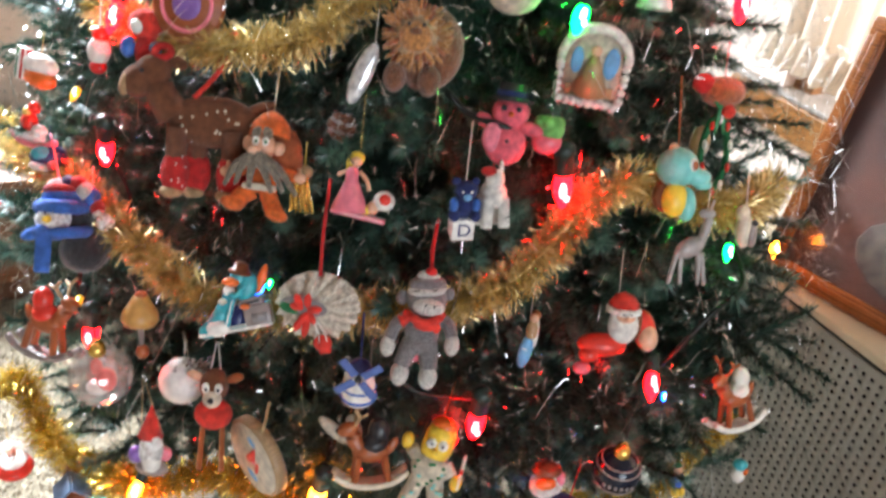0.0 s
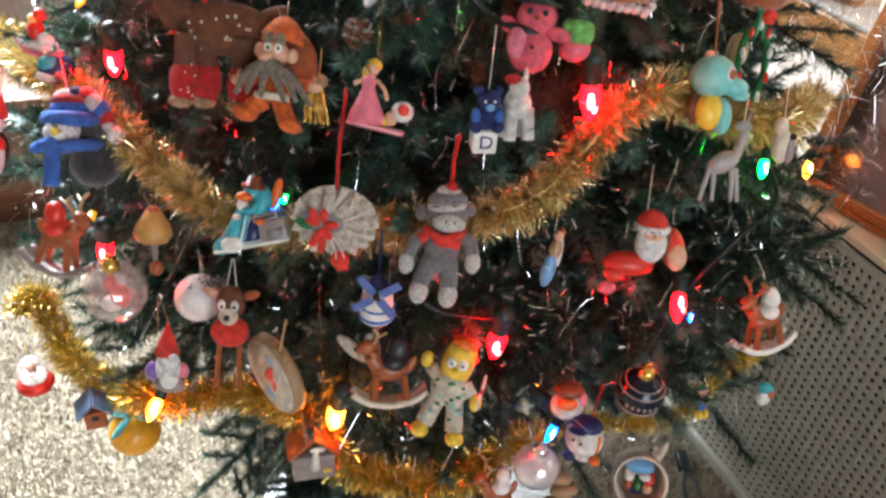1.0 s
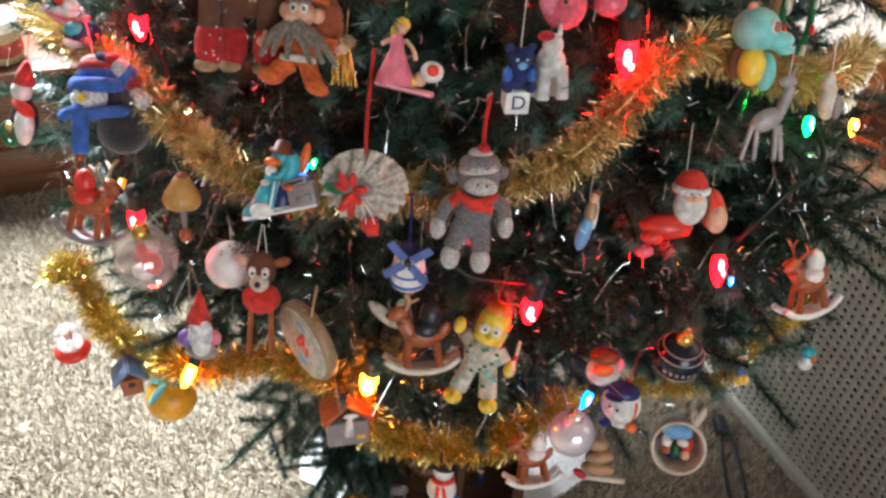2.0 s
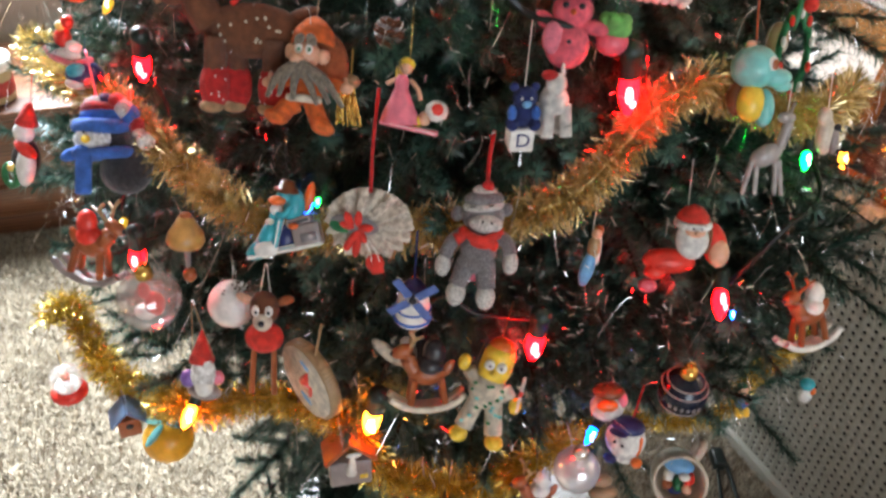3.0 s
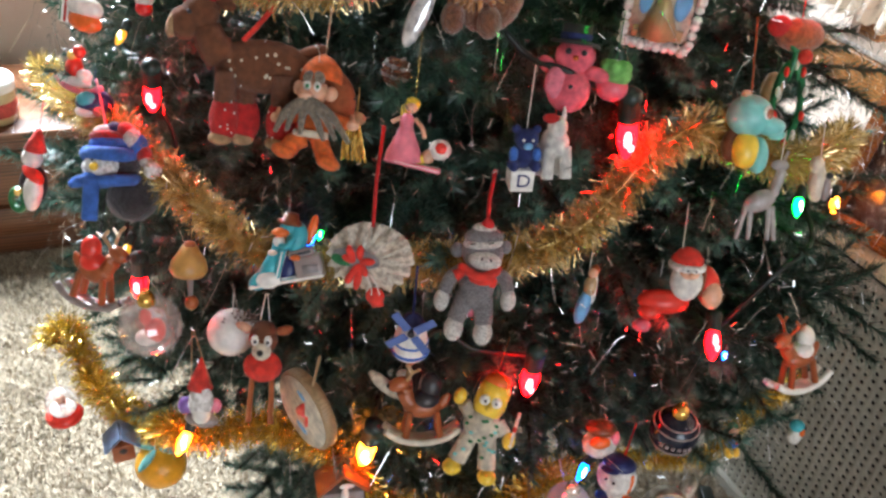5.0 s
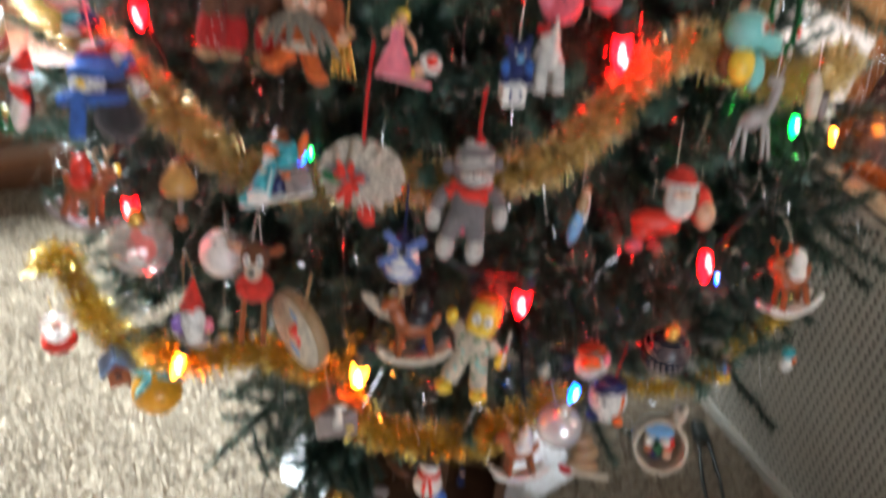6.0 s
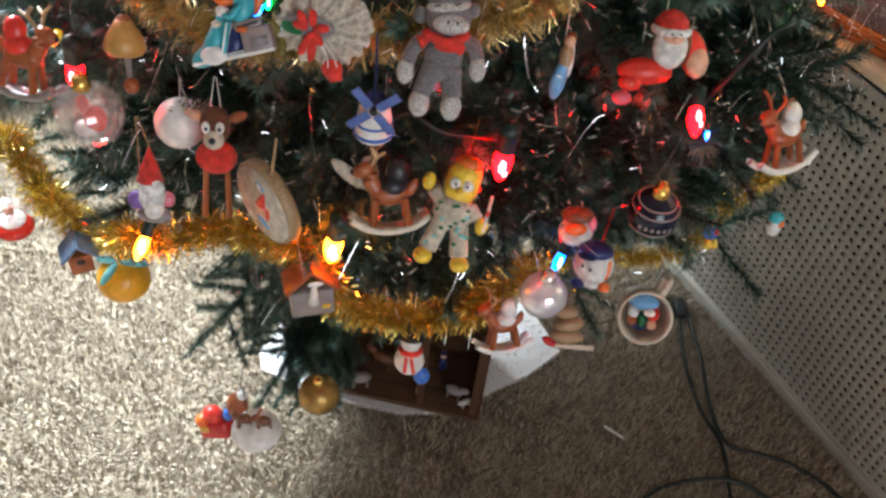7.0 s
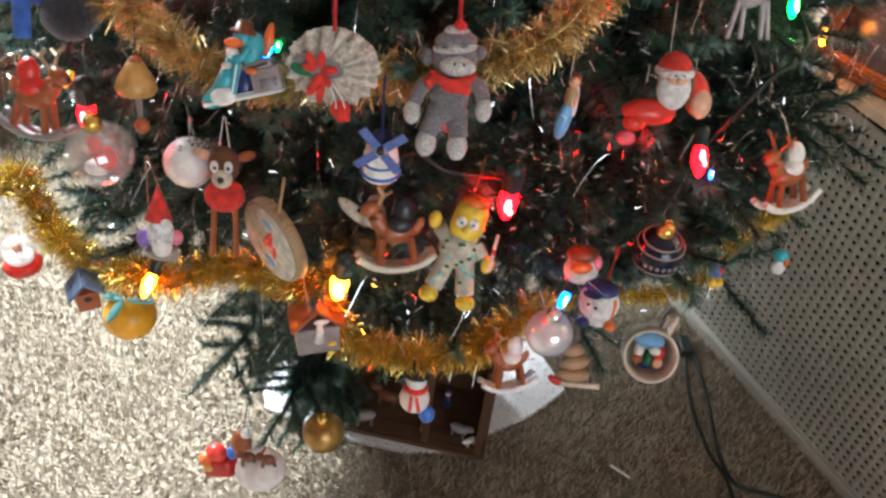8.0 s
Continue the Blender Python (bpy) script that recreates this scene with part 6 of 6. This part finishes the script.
t.ball("dark", 0, 0, -0.010, 0.022, 0.018, 0.034).ball("white", 0.014, -0.010, -0.014, 0.016, 0.012, 0.030).ball("white", -0.004, -0.004, 0.032, 0.016, 0.014, 0.016).cone(("brightred", "felt"), (-0.004, 0, 0.044), (-0.002, 0, 0.076), 0.016, 0.004).ball("brightred", 0.010, -0.010, 0.012, 0.022, 0.012, 0.007, turn=(0, 20, 0)).torus("green", -0.008, -0.016, -0.034, 0.015, 0.005, turn=(90, 0, 0)).ball("gold", -0.004, -0.020, -0.020, 0.006)
t.string("red", 0.07, 0.12)
t.thing("penguin_figurine", -0.502, 0.710, 1.078, "painted penguin in a red cap holding a green wreath", "figurine", -25, size=0.98)

# leaf-shaped crystal
t = Toy().ball(material("faceted_crystal", (0.70, 0.72, 0.74), 0.08, 0.4, vary=0.3, scale=120), 0, 0, 0, 0.013, 0.006, 0.042, turn=(0, 18, 0), seg=8, rings=8).ball("tan", 0.006, 0, 0.010, 0.008, 0.004, 0.024, turn=(0, 18, 0))
t.string("white", 0.04, 0.08, x=0.012)
t.thing("crystal_drop", -0.104, 0.708, 1.315, "long faceted crystal drop catching the light", "ornament")

# glass deer
t = Toy()
GD = material("frosted_acrylic", (0.34, 0.31, 0.30), 0.25, vary=0.15, scale=60)
t.ball(GD, 0, 0, 0, 0.024, 0.010, 0.015, turn=(0, -28, 0)).tube(GD, [(0.016, 0, 0.010), (0.022, 0, 0.034), (0.024, 0, 0.046)], 0.008, taper=0.007).ball(GD, 0.020, 0, 0.052, 0.013, 0.007, 0.008).tube(GD, [(0.024, 0, 0.056), (0.030, 0.004, 0.072)], 0.0024)
for x, q in ((-0.018, -0.026), (-0.012, -0.008), (0.014, 0.020), (0.018, 0.030)):
    t.tube(GD, [(x, 0, -0.006), ((x + q) / 2, 0, -0.030), (q, 0, -0.056)], 0.0046, taper=0.0032)
t.string("white", 0.06, 0.10, x=0.02)
t.thing("acrylic_deer", 0.231, 0.707, 1.180, "translucent pale acrylic leaping deer", "figurine", 10, size=0.92)

t = Toy().ball("cream", 0, 0, 0, 0.013, 0.011, 0.026).ball("cream", -0.006, -0.003, 0.026, 0.010, 0.009, 0.012).ball("mole", 0.008, -0.008, -0.006, 0.007, 0.006, 0.018).ball("dark", 0.010, -0.010, 0.012, 0.005)
t.string("white", 0.036, 0.08)
t.thing("cream_figurine", 0.296, 0.759, 1.179, "cream ceramic figurine with grey markings", "figurine", 20)

# beaded green wreath and bow with a red plush above
ring = base("beaded_wreath", 0.254, 0.800, 1.240, "green hanging oval wreath with red and white beads", "wreath ornament", 20, -16)
Toy().torus(("green", "felt"), 0, 0, 0, 0.034, 0.006, turn=(90, 0, 0), ripple=0.2, waves=14).part("ring", ring)
for k in range(10):
    a = 2 * math.pi * k / 10 + 0.3
    Toy().ball("brightred" if k % 2 else "white", 0.035 * math.cos(a), -0.007, 0.035 * math.sin(a), 0.0048).part("bead", ring)
for a in (30, 150, 250, 290):
    Toy().ball("green", 0.018 * math.cos(radians(a)), -0.006, 0.048 + 0.012 * math.sin(radians(a)), 0.018, 0.004, 0.006, turn=(0, -a, 0)).part("bow_loop", ring, "green ribbon loop")
Toy().string("green", 0.05, 0.10).part("thread", ring)
ring.scale = (ring.scale.x * 0.62, ring.scale.y, ring.scale.z * 1.5)
t = Toy().ball(("rust", "fur"), 0, 0, 0, 0.032, 0.026, 0.022).ball(("red", "felt"), -0.032, -0.006, 0.010, 0.016, 0.012, 0.014).ball(("brightred", "felt"), 0.006, -0.014, -0.026, 0.010, 0.008, 0.010)
t.string("red", 0.02, 0.07)
t.thing("plush_bird", 0.251, 0.822, 1.301, "rust coloured plush bird with a red head", "plush ornament", 10)
t = Toy().ball("tan", 0, 0, 0, 0.015, 0.012, 0.022).ball("cream", 0.004, -0.006, -0.008, 0.009, 0.007, 0.012).ball("rust", 0.010, -0.004, -0.044, 0.007, 0.006, 0.010).ball("white", 0.012, -0.004, -0.060, 0.009, 0.008, 0.014)
t.string("green", 0.02, 0.06)
t.thing("nut_ornament", 0.242, 0.820, 1.245, "small tan acorn ornament with a white drop", "ornament")

# pine cone
t = Toy()
for k in range(60):
    h = k / 60
    a, q = k * 2.4, 0.020 * math.sin(math.pi * (0.15 + 0.8 * h))
    t.ball("brown" if k % 3 else "mole", q * math.cos(a), q * math.sin(a), 0.024 - 0.05 * h, 0.008, 0.008, 0.003, seg=8, rings=5, turn=(25 * math.sin(a), -25 * math.cos(a), 0))
t.string("dark", 0.02, 0.05)
t.thing("pine_cone", -0.123, 0.719, 1.252, "brown open pine cone hung among needles", "pine cone", size=0.75)

# fringe tassel beside the doll
t = Toy()
fr = random.Random(9)
for k in range(34):
    x = fr.uniform(-0.014, 0.014)
    t.tube(("gold", "metal"), [(x * 0.4, fr.uniform(-0.006, 0.006), 0.016), (x, fr.uniform(-0.010, 0.006), -0.008), (x * 1.3 + 0.004, fr.uniform(-0.010, 0.006), -0.034)], 0.0011, seg=4)
t.ball(("tan", "felt"), 0, 0, 0.020, 0.012, 0.010, 0.009)
t.string("gold", 0.02, 0.06)
t.thing("gold_tassel", -0.153, 0.688, 1.200, "gold fringed tassel lit by an amber bulb", "tassel")

# three round ornaments above the first view's edge
t = Toy().lathe(("rust", "wood"), [(0.0, 0.006), (0.046, 0.006), (0.050, 0.0), (0.046, -0.006), (0.0, -0.006)], seg=32, turn=(90, 0, 0)).torus("pink", 0, -0.006, 0, 0.034, 0.003, turn=(90, 0, 0)).ball("violet", 0, -0.007, 0, 0.020, 0.003, 0.020)
t.string("dark", 0.05, 0.09)
t.thing("round_plaque", -0.280, 0.754, 1.342, "round rust and mauve painted plaque", "ornament", -6)
t = Toy().ball(("cream", "felt"), 0, 0, 0.010, 0.036, 0.030, 0.032).ball("brightred", 0.006, -0.029, 0.004, 0.004)
t.string("white", 0.04, 0.08)
t.thing("cream_ball", 0.023, 0.745, 1.392, "cream felt ball with a red dot", "ball ornament")
t = Toy().lathe("white", [(0.0, 0.030), (0.010, 0.028), (0.016, 0.012), (0.024, -0.014), (0.022, -0.016), (0.0, 0.0)], seg=20)
t.string("white", 0.03, 0.07)
t.thing("bell_ornament", 0.155, 0.790, 1.396, "small white porcelain bell on a thread", "bell ornament")

# ---- under the tree: white sheet, toy stable, cords on the carpet ----
bm = bmesh.new()
outline = [(-0.36, 1.06), (-0.345, 1.015), (-0.30, 1.002), (-0.255, 0.978), (-0.14, 0.962), (-0.05, 0.953), (0.05, 0.968), (0.150, 1.040), (0.215, 1.085), (0.285, 1.160), (0.20, 1.30), (-0.05, 1.36), (-0.30, 1.25)]
top = [bm.verts.new((x, y, 0.0125)) for x, y in outline]
low = [bm.verts.new((x, y, 0.001)) for x, y in outline]
bm.faces.new(top)
bm.faces.new(low[::-1])
for k in range(len(top)):
    bm.faces.new((top[k], low[k], low[(k + 1) % len(top)], top[(k + 1) % len(top)]))
sheet = tagged(link("paper_sheet", bm, material("white_paper", (0.72, 0.71, 0.70), 0.7, vary=0.06, scale=9.0, bump=0.3, bump_scale=30), smooth=False), "white paper sheet spread on the carpet under the stable", "paper")
for x, y, a, l in ((-0.300, 1.060, 20, 0.030), (-0.285, 1.048, 110, 0.022), (-0.262, 1.062, 25, 0.026), (-0.245, 1.046, 100, 0.024)):
    bm = bmesh.new()
    block(bm, x, y, 0.0135, l, 0.007, 0.001, turn=(0, 0, a))
    part("lettering_bar", bm, P("teal"), sheet, smooth=False)

stable = tagged(new("toy_stable"), "dark brown wooden toy stable with a ladder under the tree", "toy stable")
stable.matrix_world = pose(-0.055, 1.055, 0.0125, 0, 0, -6)
SW, SD = 0.36, 0.17


def stable_part(name, x, y, z, sx, sy, sz, turn=(0, 0, 0), bevel=0.0015):
    bm = bmesh.new()
    block(bm, 0, 0, 0, sx, sy, sz, bevel=bevel)
    ob = part(name, bm, BARNWOOD, stable, smooth=False)
    ob.matrix_local = pose(x, y, z, *turn)
    return ob


stable_part("base_board", 0, 0, 0.006, SW, SD, 0.012)
for k in range(7):
    stable_part("back_plank", -SW / 2 + 0.026 + k * 0.0514, SD / 2 - 0.006, 0.142, 0.049, 0.008, 0.260)
for s in (-1, 1):
    for k in range(3):
        stable_part("side_plank", s * (SW / 2 - 0.005), -0.02 + 0.046 * k, 0.142, 0.008, 0.044, 0.260)
for x in (-0.12, 0.055, 0.165):
    stable_part("post", x, -SD / 2 + 0.012, 0.142, 0.014, 0.014, 0.260)
for k in range(2):
    stable_part("roof_plank", 0, 0.048 + k * 0.042, 0.280 + 0.006 * k, SW + 0.05, 0.044, 0.007, (8, 0, 0))
for x in (-0.168, -0.140):
    stable_part("ladder_rail", x, -0.088, 0.075, 0.006, 0.006, 0.150, (-8, 6, 0))
for k in range(5):
    stable_part("ladder_rung", -0.154 + 0.003 * (k - 2), -0.094 + 0.005 * k, 0.022 + 0.026 * k, 0.034, 0.004, 0.004)


def little_animal(name, x, y, body, label, turn, size=1.0):
    t = Toy()
    t.ball(body, 0, 0, 0.020, 0.018, 0.009, 0.010).ball(body, -0.020, 0, 0.030, 0.009, 0.006, 0.007)
    t.tube(body, [(-0.012, 0, 0.022), (-0.018, 0, 0.030)], 0.006)
    for q in (-0.011, 0.011):
        for s in (-1, 1):
            t.tube(body, [(q, s * 0.005, 0.016), (q, s * 0.005, 0.0)], 0.0026, seg=6)
    ob = link(name, t.bm, t.mats)
    ob.matrix_world = pose(x, y, 0.0246, 0, 0, turn) @ Matrix.Diagonal((size, size, size, 1))
    return tagged(ob, label, "figurine", group="stable figurines")


little_animal("toy_donkey", -0.135, 1.000, "mole", "small grey toy donkey standing in the stable", 10, 1.3)
little_animal("toy_ox", -0.095, 1.055, "brown", "small brown toy ox standing in the stable", -20, 1.4)
little_animal("toy_sheep", 0.060, 1.000, "grey", "small grey toy sheep lying in the stable", 160, 1.1)
little_animal("toy_lamb", 0.085, 0.980, "white", "tiny white toy lamb at the stable edge", 40, 0.7)
for x, y, c, nm in ((-0.010, 1.000, "peach", "toy_cradle_doll"), (-0.045, 1.060, "rust", "toy_shepherd"), (0.030, 1.070, "navy", "toy_shepherd")):
    t = Toy().cone(c, (0, 0, 0), (0, 0, 0.034), 0.010, 0.006).ball("peach", 0, 0, 0.040, 0.007).ball(c, 0, 0.002, 0.043, 0.0075, 0.007, 0.006)
    ob = link(nm, t.bm, t.mats)
    ob.matrix_world = pose(x, y, 0.0246)
    tagged(ob, "small painted toy figure standing in the stable", "figurine", group="stable figurines")

cords = tagged(new("extension_cord"), "dark green extension cord snaking over the carpet by the heater", "cord")
for pts in ([(0.56, 1.36, 0.012), (0.566, 1.311, 0.010), (0.565, 1.18, 0.010), (0.588, 1.05, 0.010), (0.62, 0.972, 0.012), (0.623, 0.871, 0.010), (0.62, 0.70, 0.010), (0.56, 0.5, 0.010)], [(0.575, 1.35, 0.022), (0.59, 1.28, 0.016), (0.604, 1.186, 0.010), (0.608, 1.067, 0.010), (0.622, 0.985, 0.017), (0.655, 0.966, 0.010), (0.695, 0.962, 0.010), (0.762, 0.946, 0.010), (0.833, 0.899, 0.010), (0.90, 0.80, 0.010)], [(0.40, 0.78, 0.010), (0.475, 0.850, 0.010), (0.545, 0.881, 0.010), (0.626, 0.889, 0.018), (0.70, 0.86, 0.010), (0.76, 0.78, 0.010)]):
    bm = bmesh.new()
    tube(bm, smooth_path(pts, 8), 0.0046, seg=8)
    part("cable", bm, CORD, cords)
bm = bmesh.new()
block(bm, 0.566, 1.325, 0.018, 0.028, 0.050, 0.026, bevel=0.005, turn=(0, 0, 8))
part("plug", bm, CORD, cords)
bm = bmesh.new()
tube(bm, [(0.377, 0.982, 0.012), (0.397, 0.970, 0.013), (0.416, 0.958, 0.012)], 0.0028, seg=8)
tagged(link("paper_stick", bm, P("white")), "thin white stick lying on the carpet", "stick")

# ---- carpet pile ----
rc = np.random.default_rng(21)
n = 230000
cx = rc.uniform(-1.75, 1.0, n)
cy = rc.uniform(0.42, 2.05, n)
keep = (cx * N.x + cy * N.y < WALL_D - 0.008)
cx, cy = cx[keep], cy[keep]
n = len(cx)
root = np.stack([cx, cy, np.zeros(n)], 1)
flow = 1.6 * np.sin(cx * 9 + 2 * np.sin(cy * 7)) + 1.4 * np.cos(cy * 11 + 1.5 * np.sin(cx * 6)) + rc.normal(size=n) * 1.8
tilt = 0.5 + 0.5 * rc.random(n)
hgt = 0.009 + 0.007 * rc.random(n)
tip = root + np.stack([np.cos(flow) * tilt * hgt, np.sin(flow) * tilt * hgt, hgt], 1)
w = np.stack([-np.sin(flow), np.cos(flow), np.zeros(n)], 1) * (0.0009 + 0.0008 * rc.random(n))[:, None]
v = np.stack([root - w, root + w, tip + w * 0.6, tip - w * 0.6], 1).reshape(-1, 3)
f = np.arange(n * 4).reshape(-1, 4)
tagged(raw("carpet_pile", v, f, TUFT), "beige and brown shag carpet pile", "carpet", kind="stuff")
